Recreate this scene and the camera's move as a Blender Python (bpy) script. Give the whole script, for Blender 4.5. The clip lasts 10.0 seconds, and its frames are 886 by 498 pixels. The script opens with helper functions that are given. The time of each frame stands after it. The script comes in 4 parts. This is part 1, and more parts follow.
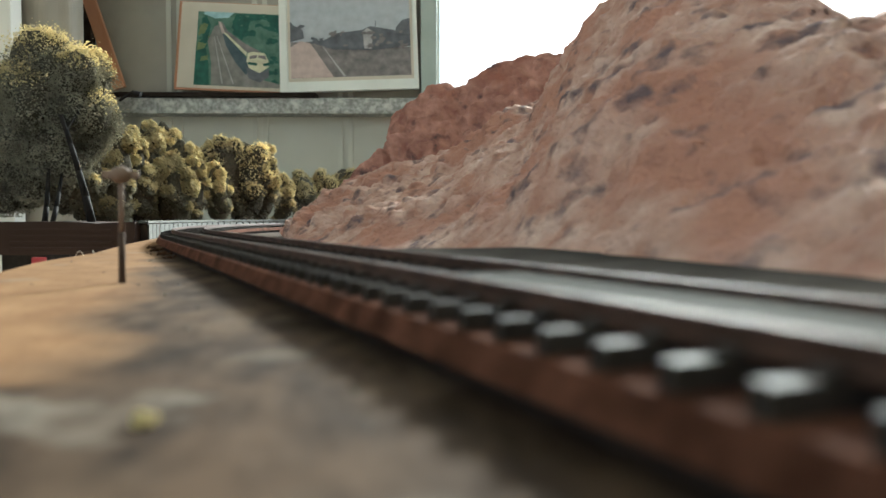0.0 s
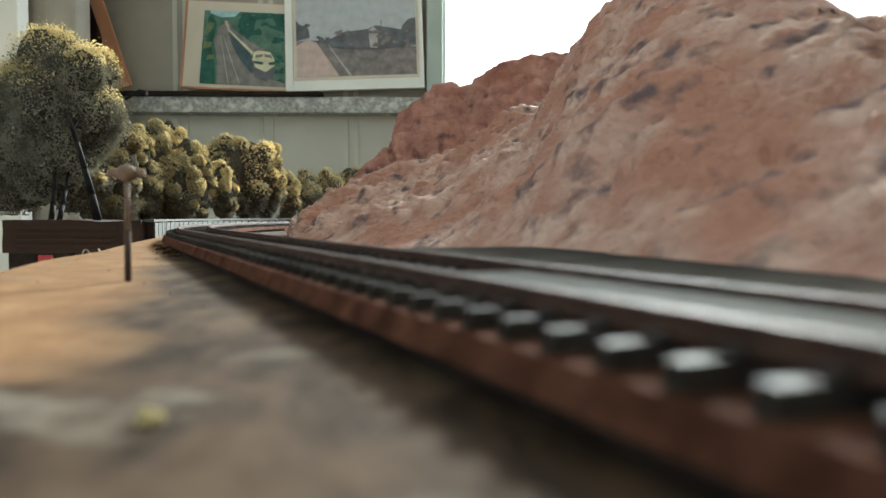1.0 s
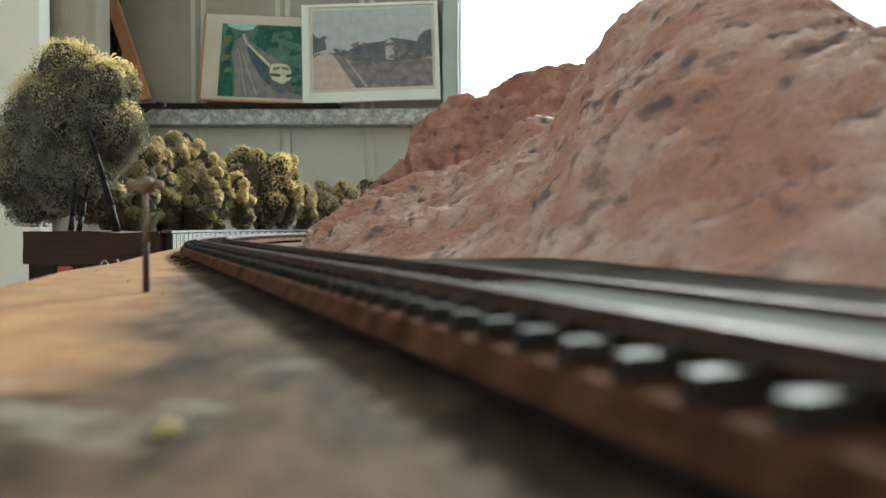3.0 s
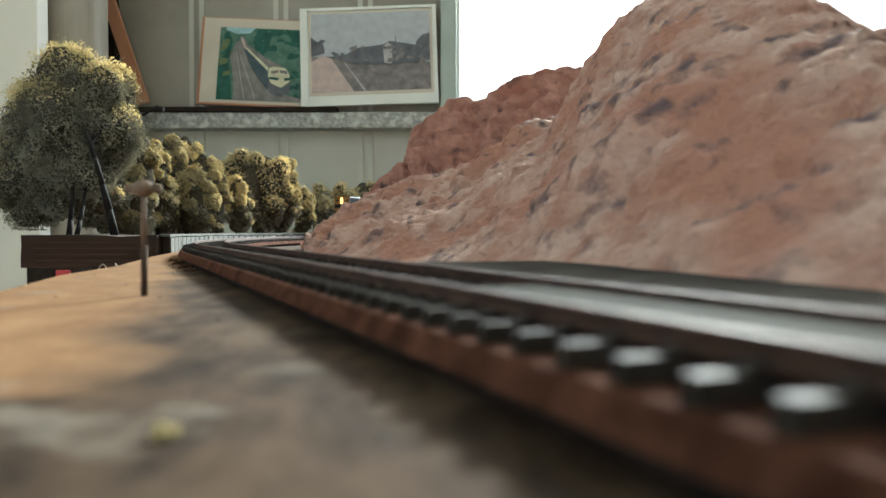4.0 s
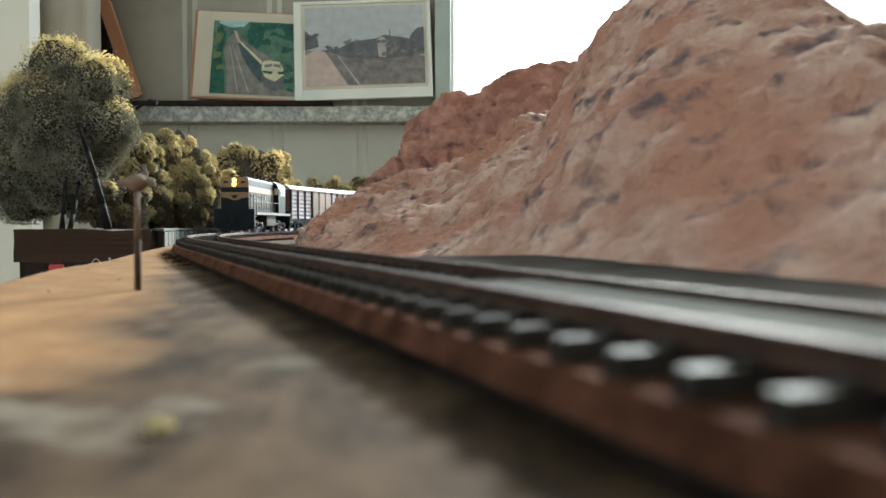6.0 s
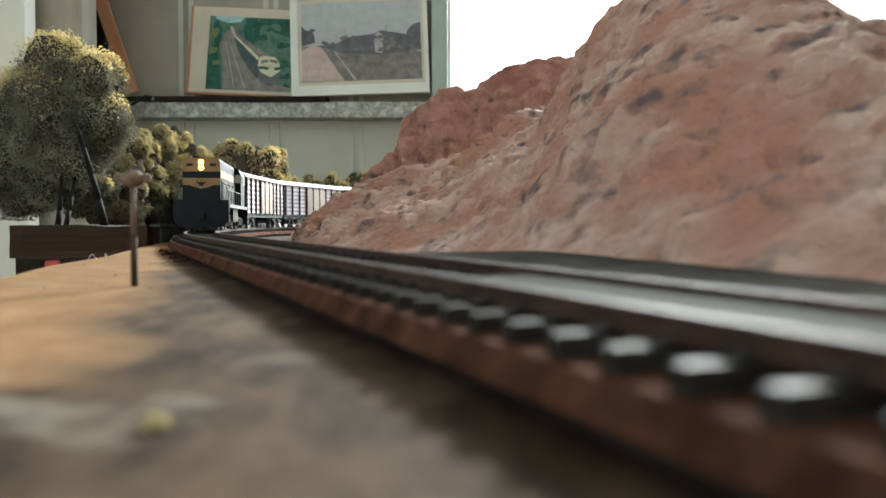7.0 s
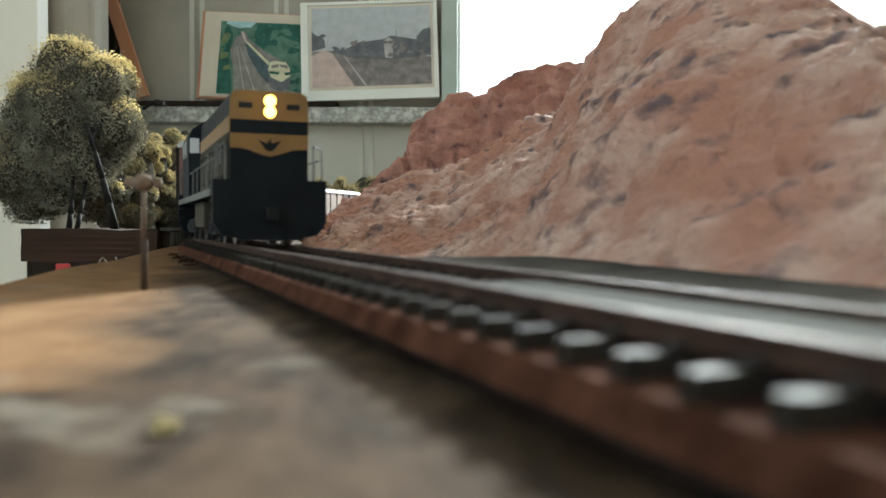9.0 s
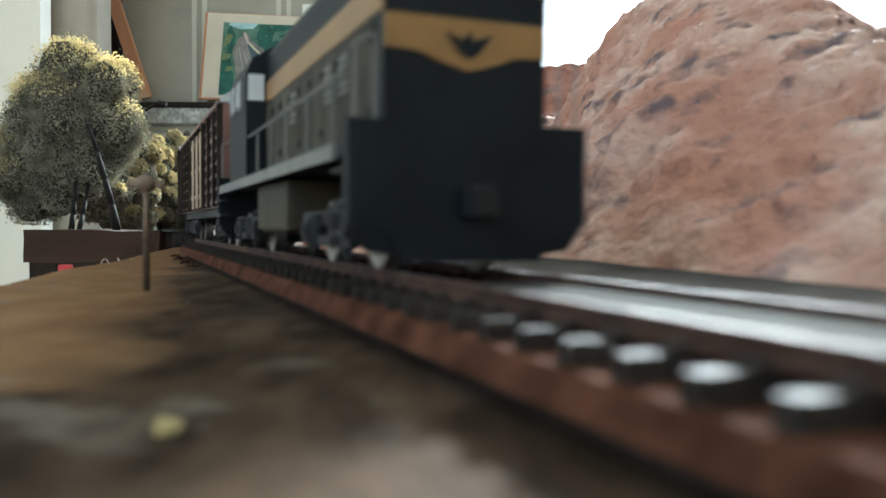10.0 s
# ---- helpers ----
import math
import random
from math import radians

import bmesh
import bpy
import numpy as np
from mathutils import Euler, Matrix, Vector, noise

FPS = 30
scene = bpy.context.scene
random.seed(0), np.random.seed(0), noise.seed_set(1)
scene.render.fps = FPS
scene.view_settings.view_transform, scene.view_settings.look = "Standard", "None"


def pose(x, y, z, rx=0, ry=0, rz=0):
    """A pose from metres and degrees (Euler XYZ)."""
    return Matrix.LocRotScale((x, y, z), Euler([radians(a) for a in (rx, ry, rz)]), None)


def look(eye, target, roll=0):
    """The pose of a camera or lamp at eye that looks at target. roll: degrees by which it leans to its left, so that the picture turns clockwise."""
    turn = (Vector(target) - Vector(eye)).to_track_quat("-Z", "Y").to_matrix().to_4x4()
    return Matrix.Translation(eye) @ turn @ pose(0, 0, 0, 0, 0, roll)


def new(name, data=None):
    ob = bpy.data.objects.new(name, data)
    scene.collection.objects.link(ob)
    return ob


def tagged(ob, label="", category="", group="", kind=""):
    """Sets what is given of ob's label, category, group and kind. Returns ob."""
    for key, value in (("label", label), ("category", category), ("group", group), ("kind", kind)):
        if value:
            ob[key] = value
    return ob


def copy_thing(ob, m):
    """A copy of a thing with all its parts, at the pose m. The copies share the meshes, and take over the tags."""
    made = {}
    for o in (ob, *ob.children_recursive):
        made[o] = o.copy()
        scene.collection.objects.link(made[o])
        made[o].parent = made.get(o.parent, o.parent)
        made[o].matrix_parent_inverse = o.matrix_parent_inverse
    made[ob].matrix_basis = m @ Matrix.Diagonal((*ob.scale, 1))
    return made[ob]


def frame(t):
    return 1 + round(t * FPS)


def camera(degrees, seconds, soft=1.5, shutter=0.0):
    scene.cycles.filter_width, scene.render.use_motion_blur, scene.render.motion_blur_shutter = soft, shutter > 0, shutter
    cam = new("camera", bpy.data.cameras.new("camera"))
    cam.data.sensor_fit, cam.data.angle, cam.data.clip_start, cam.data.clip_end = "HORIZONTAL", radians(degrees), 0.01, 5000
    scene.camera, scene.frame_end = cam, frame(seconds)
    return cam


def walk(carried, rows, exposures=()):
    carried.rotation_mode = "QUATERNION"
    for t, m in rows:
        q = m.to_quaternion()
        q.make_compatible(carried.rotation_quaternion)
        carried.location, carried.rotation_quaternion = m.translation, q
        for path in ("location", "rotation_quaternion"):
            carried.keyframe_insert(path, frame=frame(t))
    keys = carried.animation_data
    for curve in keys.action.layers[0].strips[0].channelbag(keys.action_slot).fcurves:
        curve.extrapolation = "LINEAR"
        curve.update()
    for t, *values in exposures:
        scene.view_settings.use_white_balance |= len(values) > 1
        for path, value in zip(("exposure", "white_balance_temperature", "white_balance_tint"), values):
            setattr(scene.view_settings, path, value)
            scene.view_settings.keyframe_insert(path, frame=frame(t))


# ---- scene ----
# a model railway bench in a shed; z = 0 is the top of the rails
EYE = 0.0063
LENS = 56.8
cam = camera(LENS, 10.0, shutter=0.5)
cam.data.dof.use_dof = True
cam.data.dof.focus_distance = 0.65
cam.data.dof.aperture_fstop = 25
PATH = [
    (0.0, pose(0, 0, EYE, 87.799, 0.039, -1.171)),
    (0.5, pose(0, 0, EYE, 87.816, -0.169, -1.020)),
    (1.0, pose(0, 0, EYE, 87.742, -0.095, -0.805)),
    (1.5, pose(0, 0, EYE, 87.569, 0.025, -0.719)),
    (2.0, pose(0, 0, EYE, 87.722, -0.025, -0.441)),
    (2.5, pose(0, 0, EYE, 88.162, -0.050, 0.337)),
    (4.0, pose(0, 0, EYE, 88.735, 0.027, 0.200)),
    (4.5, pose(0, 0, EYE, 88.498, -0.001, 0.130)),
    (5.0, pose(0, 0, EYE, 88.380, 0.000, 0.000)),
    (5.5, pose(0, 0, EYE, 88.430, 0.013, -0.071)),
    (7.0, pose(0, 0, EYE, 88.045, 0.046, -0.426)),
    (7.5, pose(0, 0, EYE, 88.175, 0.210, -0.242)),
    (8.0, pose(0, 0, EYE, 88.206, 0.173, -0.100)),
    (8.5, pose(0, 0, EYE, 88.234, -0.058, 0.186)),
    (9.0, pose(0, 0, EYE, 88.397, -0.197, 0.205)),
    (9.5, pose(0, 0, EYE, 88.474, -0.189, 0.304)),
    (10.0, pose(0, 0, EYE, 88.485, -0.231, 0.344)),
]
walk(cam, PATH, exposures=[(0.0, 1.3, 5250, 1), (8.0, 1.3, 5250, 1), (9.0, 1.38, 5200, 1), (9.5, 1.6, 5100, 1), (10.0, 1.85, 4950, 1)])

# ---- daylight ----
SUN_AZ, SUN_EL = 20.0, 23.5          # degrees to the right of straight ahead; height
sun_dir = Vector((math.sin(radians(SUN_AZ)) * math.cos(radians(SUN_EL)),
                  math.cos(radians(SUN_AZ)) * math.cos(radians(SUN_EL)), math.sin(radians(SUN_EL))))
world = bpy.data.worlds.new("sky")
scene.world = world
world.use_nodes = True
wn = world.node_tree
sky = wn.nodes.new("ShaderNodeTexSky")
sky.sky_type, sky.sun_disc = "NISHITA", False
sky.sun_elevation, sky.sun_rotation = radians(SUN_EL), radians(SUN_AZ)
wn.links.new(sky.outputs[0], wn.nodes["Background"].inputs[0])
wn.nodes["Background"].inputs[1].default_value = 0.08
sun = new("sun", bpy.data.lights.new("sun", "SUN"))
sun.data.energy, sun.data.angle, sun.data.color = 5.0, radians(9.0), (1.0, 0.89, 0.72)
sun.matrix_world = look(sun_dir * 5, (0, 0, 0))


def area_lamp(name, eye, target, w, h, power, colour):
    ob = new(name, bpy.data.lights.new(name, "AREA"))
    ob.data.shape, ob.data.size, ob.data.size_y, ob.data.energy, ob.data.color = "RECTANGLE", w, h, power, colour
    ob.matrix_world = look(eye, target)
    return ob


# the sky's light through the wide window ahead
area_lamp("window_sky_light", (1.32, 1.88, 0.90), (1.32, 0, 0.90), 2.5, 1.80, 36.0, (1.0, 0.96, 0.89))
# an added fill lamp, unseen at the left behind the camera, lifts the near faces
XL = -0.98
area_lamp("side_window_light", (XL + 0.02, -0.95, 0.80), (0.2, 0.25, 0.05), 1.3, 1.0, 2.6, (0.90, 0.96, 1.0))


# ---- materials ----
def mat(name, dark, light, scale=40.0, rough=0.7, metal=0.0, bump=0.2, bump_scale=None, spots=None, spot_scale=8.0,
        spot_at=0.62, blotch=None, blotch_scale=7.0, blotch_at=0.52, jitter=0.0, stretch=(1, 1, 1), bump_dist=0.001, gloss=0.5):
    """Two-tone grain with larger stains, fine relief and a little variation from piece to piece."""
    m = bpy.data.materials.new(name)
    m.use_nodes = True
    nt = m.node_tree
    n, l = nt.nodes, nt.links
    b = n["Principled BSDF"]
    b.inputs["Roughness"].default_value, b.inputs["Metallic"].default_value = rough, metal
    b.inputs["Specular IOR Level"].default_value = gloss
    co, mp = n.new("ShaderNodeTexCoord"), n.new("ShaderNodeMapping")
    mp.inputs["Scale"].default_value = stretch
    l.new(co.outputs["Object"], mp.inputs[0])
    tex = n.new("ShaderNodeTexNoise")
    tex.inputs["Scale"].default_value, tex.inputs["Detail"].default_value = scale, 6.0
    l.new(mp.outputs[0], tex.inputs["Vector"])
    ramp = n.new("ShaderNodeValToRGB")
    ramp.color_ramp.elements[0].position, ramp.color_ramp.elements[1].position = 0.32, 0.68
    ramp.color_ramp.elements[0].color, ramp.color_ramp.elements[1].color = (*dark, 1), (*light, 1)
    l.new(tex.outputs["Fac"], ramp.inputs[0])
    out = ramp.outputs[0]
    for spots, spot_scale, spot_at in ((blotch, blotch_scale, blotch_at), (spots, spot_scale, spot_at)):
        if not spots:
            continue
        st = n.new("ShaderNodeTexNoise")
        st.inputs["Scale"].default_value, st.inputs["Detail"].default_value = spot_scale, 5.0
        l.new(mp.outputs[0], st.inputs["Vector"])
        sr = n.new("ShaderNodeValToRGB")
        sr.color_ramp.elements[0].position, sr.color_ramp.elements[1].position = spot_at - 0.06, spot_at + 0.08
        l.new(st.outputs["Fac"], sr.inputs[0])
        mx = n.new("ShaderNodeMix")
        mx.data_type = "RGBA"
        l.new(sr.outputs[0], mx.inputs[0])
        l.new(out, mx.inputs[6])
        mx.inputs[7].default_value = (*spots, 1)
        out = mx.outputs[2]
    if jitter:
        info, mr, hsv = n.new("ShaderNodeObjectInfo"), n.new("ShaderNodeMapRange"), n.new("ShaderNodeHueSaturation")
        mr.inputs[3].default_value, mr.inputs[4].default_value = 1 - jitter, 1 + jitter
        l.new(info.outputs["Random"], mr.inputs[0])
        l.new(mr.outputs[0], hsv.inputs["Value"])
        l.new(out, hsv.inputs["Color"])
        out = hsv.outputs[0]
    l.new(out, b.inputs["Base Color"])
    bt, bp = n.new("ShaderNodeTexNoise"), n.new("ShaderNodeBump")
    bt.inputs["Scale"].default_value, bt.inputs["Detail"].default_value = bump_scale or scale * 2, 5.0
    l.new(mp.outputs[0], bt.inputs["Vector"])
    l.new(bt.outputs["Fac"], bp.inputs["Height"])
    bp.inputs["Strength"].default_value, bp.inputs["Distance"].default_value = bump, bump_dist
    l.new(bp.outputs[0], b.inputs["Normal"])
    return m


def glow(name, colour, strength):
    m = bpy.data.materials.new(name)
    m.use_nodes = True
    b = m.node_tree.nodes["Principled BSDF"]
    b.inputs["Base Color"].default_value = (*colour, 1)
    b.inputs["Emission Color"].default_value = (*colour, 1)
    b.inputs["Emission Strength"].default_value = strength
    return m


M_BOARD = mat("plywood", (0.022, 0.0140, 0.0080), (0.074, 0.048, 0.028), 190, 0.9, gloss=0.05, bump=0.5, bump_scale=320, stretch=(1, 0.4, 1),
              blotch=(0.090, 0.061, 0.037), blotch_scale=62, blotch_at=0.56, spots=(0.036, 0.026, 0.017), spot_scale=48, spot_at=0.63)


def bench_wood():
    """Grey brown ply, tan with a ragged border along the left edge, chalky smears."""
    m = M_BOARD
    nt = m.node_tree
    n, l = nt.nodes, nt.links
    b = n["Principled BSDF"]
    old = b.inputs["Base Color"].links[0].from_socket
    co = n.new("ShaderNodeTexCoord")
    warp = n.new("ShaderNodeTexNoise")
    warp.inputs["Scale"].default_value, warp.inputs["Detail"].default_value = 30, 5
    l.new(co.outputs["Object"], warp.inputs["Vector"])
    sep = n.new("ShaderNodeSeparateXYZ")
    l.new(co.outputs["Object"], sep.inputs[0])

    def math_node(op, a, c):
        k = n.new("ShaderNodeMath")
        k.operation = op
        for i, v in enumerate((a, c)):
            if isinstance(v, (int, float)):
                k.inputs[i].default_value = v
            else:
                l.new(v, k.inputs[i])
        return k.outputs[0]
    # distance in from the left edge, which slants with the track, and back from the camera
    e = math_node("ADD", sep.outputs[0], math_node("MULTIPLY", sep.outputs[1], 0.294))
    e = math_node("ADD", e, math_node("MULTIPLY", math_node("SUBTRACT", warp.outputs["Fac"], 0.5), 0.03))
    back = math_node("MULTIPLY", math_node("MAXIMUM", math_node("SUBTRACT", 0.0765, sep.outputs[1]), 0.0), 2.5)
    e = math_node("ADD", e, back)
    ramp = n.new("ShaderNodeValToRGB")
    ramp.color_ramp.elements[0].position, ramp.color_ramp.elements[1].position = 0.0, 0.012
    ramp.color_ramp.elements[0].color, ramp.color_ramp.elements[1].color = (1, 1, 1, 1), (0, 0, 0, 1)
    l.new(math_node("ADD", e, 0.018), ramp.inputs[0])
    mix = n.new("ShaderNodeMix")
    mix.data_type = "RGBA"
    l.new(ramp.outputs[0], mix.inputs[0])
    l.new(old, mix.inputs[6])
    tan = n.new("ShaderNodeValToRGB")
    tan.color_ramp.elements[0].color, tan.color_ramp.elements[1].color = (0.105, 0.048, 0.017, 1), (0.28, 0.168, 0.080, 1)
    grain = n.new("ShaderNodeTexNoise")
    mp = n.new("ShaderNodeMapping")
    mp.inputs["Scale"].default_value = (90, 60, 90)
    l.new(co.outputs["Object"], mp.inputs[0])
    l.new(mp.outputs[0], grain.inputs["Vector"])
    grain.inputs["Scale"].default_value, grain.inputs["Detail"].default_value = 1.0, 6
    l.new(grain.outputs["Fac"], tan.inputs[0])
    l.new(tan.outputs[0], mix.inputs[7])
    chalk = n.new("ShaderNodeTexNoise")
    chalk.inputs["Scale"].default_value, chalk.inputs["Detail"].default_value = 42, 4
    l.new(co.outputs["Object"], chalk.inputs["Vector"])
    cr = n.new("ShaderNodeValToRGB")
    cr.color_ramp.elements[0].position, cr.color_ramp.elements[1].position = 0.60, 0.74
    l.new(chalk.outputs["Fac"], cr.inputs[0])
    mix2 = n.new("ShaderNodeMix")
    mix2.data_type = "RGBA"
    # one chalky smear, ragged, and faint traces elsewhere
    dx = math_node("DIVIDE", math_node("ADD", sep.outputs[0], 0.031), 0.015)
    dy = math_node("DIVIDE", math_node("SUBTRACT", sep.outputs[1], 0.064), 0.008)
    rr = math_node("ADD", math_node("MULTIPLY", dx, dx), math_node("MULTIPLY", dy, dy))
    fine = n.new("ShaderNodeTexNoise")
    fine.inputs["Scale"].default_value, fine.inputs["Detail"].default_value = 110, 5
    l.new(co.outputs["Object"], fine.inputs["Vector"])
    rr = math_node("ADD", rr, math_node("MULTIPLY", math_node("SUBTRACT", fine.outputs["Fac"], 0.42), 9.0))
    smear = n.new("ShaderNodeMapRange")
    smear.inputs[1].default_value, smear.inputs[2].default_value = 1.5, 0.1
    smear.inputs[3].default_value, smear.inputs[4].default_value = 0.0, 0.6
    l.new(rr, smear.inputs[0])
    l.new(math_node("MAXIMUM", smear.outputs[0], math_node("MULTIPLY", cr.outputs[0], 0.6)), mix2.inputs[0])
    l.new(mix.outputs[2], mix2.inputs[6])
    mix2.inputs[7].default_value = (0.165, 0.142, 0.110, 1)
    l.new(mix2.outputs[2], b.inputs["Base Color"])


M_CORK = mat("cork", (0.040, 0.0170, 0.0100), (0.112, 0.049, 0.028), 160, 0.95, gloss=0.02, bump=0.5, bump_scale=400)
M_SLEEPER = mat("sleeper_plastic", (0.022, 0.018, 0.0145), (0.046, 0.038, 0.030), 150, 0.62, gloss=0.030, jitter=0.25, bump=0.25, bump_scale=500)
bench_wood()
M_RAIL = mat("rail_rust", (0.040, 0.023, 0.016), (0.080, 0.045, 0.031), 200, 0.7, 0.1, bump=0.2, gloss=0.12)
M_RAILTOP = mat("rail_top", (0.050, 0.031, 0.023), (0.095, 0.060, 0.044), 200, 0.62, 0.2, gloss=0.12)
M_ROCK = mat("painted_plaster_rock", (0.36, 0.19, 0.13), (0.57, 0.40, 0.31), 75, 0.85, bump=0.8, bump_scale=230, bump_dist=0.004, gloss=0.06,
             spots=(0.15, 0.105, 0.10), spot_scale=72, spot_at=0.61, blotch=(0.40, 0.205, 0.138), blotch_scale=20, blotch_at=0.53, stretch=(1, 0.8, 1.25))
M_RED_ROCK = mat("red_plaster_rock", (0.27, 0.125, 0.092), (0.47, 0.255, 0.19), 75, 0.85, bump=0.8, bump_scale=230, bump_dist=0.004, gloss=0.06,
                 spots=(0.10, 0.06, 0.055), spot_scale=58, spot_at=0.62, blotch=(0.30, 0.13, 0.09), blotch_scale=20, blotch_at=0.55)
# a lit yellow and a shaded grey tone of one foliage
M_LEAF_LIT = mat("lit_foam", (0.48, 0.41, 0.225), (0.83, 0.735, 0.465), 60, 0.9, jitter=0.2, bump=0.3, bump_scale=900, gloss=0.08)
M_LEAF_SHADE = mat("shaded_fibre", (0.16, 0.15, 0.107), (0.44, 0.41, 0.31), 60, 0.9, jitter=0.2, bump=0.3, bump_scale=900, gloss=0.08)
M_CORE = mat("gap_shade_fibre", (0.040, 0.037, 0.027), (0.11, 0.098, 0.072), 500, 1.0, bump=1.0, bump_scale=900, gloss=0.0)
M_BARK = mat("bark", (0.007, 0.006, 0.005), (0.02, 0.016, 0.013), 120, 0.85, gloss=0.12)


def let_light_through(m, share):
    """Thin foam and fibre pass some of the light that falls on their far side."""
    nt = m.node_tree
    n, l = nt.nodes, nt.links
    b, out = n["Principled BSDF"], n["Material Output"]
    tr, mx = n.new("ShaderNodeBsdfTranslucent"), n.new("ShaderNodeMixShader")
    l.new(b.inputs["Base Color"].links[0].from_socket, tr.inputs["Color"])
    mx.inputs[0].default_value = share
    l.new(b.outputs[0], mx.inputs[1])
    l.new(tr.outputs[0], mx.inputs[2])
    l.new(mx.outputs[0], out.inputs["Surface"])


let_light_through(M_LEAF_LIT, 0.58)
let_light_through(M_LEAF_SHADE, 0.55)
M_TIMBER = mat("stained_timber", (0.018, 0.0095, 0.006), (0.05, 0.026, 0.016), 30, 0.85, gloss=0.2, stretch=(0.15, 1, 1))
M_WALL = mat("steel_sheet", (0.52, 0.52, 0.44), (0.60, 0.60, 0.51), 5, 0.5, bump=0.05)
M_UPPER = mat("brown_grey_sheet", (0.33, 0.31, 0.255), (0.40, 0.375, 0.31), 6, 0.6, bump=0.06, blotch=(0.29, 0.265, 0.215), blotch_scale=4)
M_GALV = mat("galvanised_steel", (0.19, 0.19, 0.165), (0.44, 0.44, 0.40), 130, 0.5, 0.3, bump=0.1, spots=(0.55, 0.55, 0.50), spot_scale=60, spot_at=0.58)
M_CREAM = mat("cream_lining", (0.73, 0.695, 0.61), (0.79, 0.755, 0.67), 6, 0.7, bump=0.05)
M_PILLAR = mat("beige_column", (0.25, 0.22, 0.17), (0.32, 0.28, 0.22), 8, 0.6, bump=0.05)
M_BRACE = mat("brown_batten", (0.44, 0.20, 0.10), (0.56, 0.28, 0.15), 20, 0.6, stretch=(1, 1, 0.1))
M_FLOOR = mat("concrete", (0.22, 0.21, 0.19), (0.32, 0.31, 0.28), 6, 0.8)
M_CARD = mat("mount_card", (0.58, 0.52, 0.42), (0.66, 0.60, 0.49), 12, 0.75, bump=0.02)
M_FRAME = mat("pale_frame", (0.72, 0.74, 0.68), (0.80, 0.81, 0.75), 12, 0.5, bump=0.02)
M_NAVY = mat("navy_paint", (0.005, 0.007, 0.009), (0.010, 0.013, 0.016), 80, 0.5, gloss=0.14, bump=0.03)
M_GOLD = mat("gold_paint", (0.185, 0.094, 0.019), (0.245, 0.128, 0.026), 80, 0.4, bump=0.03)
M_BLACK = mat("black_plastic", (0.012, 0.012, 0.012), (0.025, 0.024, 0.023), 120, 0.6, gloss=0.2)
M_STEEL = mat("bright_wheel", (0.25, 0.24, 0.22), (0.4, 0.38, 0.35), 200, 0.3, 0.9)
M_VAN = mat("van_red_brown", (0.11, 0.05, 0.038), (0.16, 0.075, 0.055), 90, 0.5, jitter=0.1, bump=0.1)
M_ROOF = mat("van_roof", (0.42, 0.42, 0.41), (0.55, 0.55, 0.53), 60, 0.5, bump=0.1)
# light coming through the cab windows is put into a pale colour
M_GLASS = mat("lit_glazing", (0.52, 0.54, 0.54), (0.60, 0.62, 0.62), 60, 0.08)
M_LAMP = glow("headlight", (1.0, 0.50, 0.06), 3.4)
M_PIN = mat("pin_brass", (0.05, 0.033, 0.022), (0.085, 0.057, 0.038), 200, 0.85, gloss=0.1)
M_PALE = mat("pale_grey_paint", (0.105, 0.103, 0.09), (0.165, 0.16, 0.14), 90, 0.45, bump=0.03)
M_HOODSIDE = mat("grey_brown_paint", (0.042, 0.037, 0.025), (0.075, 0.064, 0.042), 90, 0.55, jitter=0.25, gloss=0.09, bump=0.03)
M_DOOR = mat("beige_door", (0.25, 0.165, 0.095), (0.35, 0.24, 0.145), 90, 0.5, jitter=0.2, bump=0.05)
M_LOUVRE = mat("louvre_paint", (0.125, 0.083, 0.056), (0.20, 0.137, 0.096), 90, 0.34, jitter=0.2, bump=0.05)
M_PANEL = mat("smooth_panel", (0.028, 0.027, 0.022), (0.052, 0.050, 0.041), 60, 0.85, gloss=0.01, bump=0.12, bump_scale=300)
M_APRON = mat("pale_apron", (0.042, 0.037, 0.032), (0.074, 0.066, 0.057), 90, 0.9, gloss=0.0, bump=0.2, bump_scale=300)
M_DARK = mat("dark_grey", (0.018, 0.013, 0.010), (0.036, 0.027, 0.021), 60, 0.85, gloss=0.08)
M_STONE = mat("pale_model_stone", (0.040, 0.042, 0.032), (0.085, 0.085, 0.066), 250, 0.85, jitter=0.2, bump=0.5, bump_scale=600)
M_SCATTER = mat("brown_scatter", (0.035, 0.019, 0.011), (0.10, 0.052, 0.028), 400, 0.95, gloss=0.03, bump=0.5)
M_CRUMB = mat("yellow_foam", (0.36, 0.28, 0.10), (0.52, 0.42, 0.19), 300, 0.9)
M_RED = mat("red_plastic", (0.42, 0.03, 0.03), (0.5, 0.04, 0.04), 40, 0.4)
M_JAMB = mat("pale_green_frame", (0.36, 0.42, 0.37), (0.42, 0.48, 0.43), 12, 0.5, bump=0.03)


def ink(name, dark, light):
    return mat(name, dark, light, 55, 0.6, bump=0.02, gloss=0.3)


M_P_GREEN = ink("print_green", (0.060, 0.135, 0.100), (0.140, 0.240, 0.180))
M_P_DARK = ink("print_dark_green", (0.020, 0.077, 0.058), (0.037, 0.138, 0.101))
M_P_LIME = ink("print_lime", (0.12, 0.155, 0.065), (0.20, 0.24, 0.11))
M_P_SKY = ink("print_sky", (0.311, 0.484, 0.511), (0.464, 0.678, 0.709))
M_P_GREY = ink("print_grey", (0.178, 0.174, 0.159), (0.286, 0.273, 0.248))
M_P_BLUE = ink("print_blue", (0.055, 0.085, 0.098), (0.095, 0.13, 0.145))
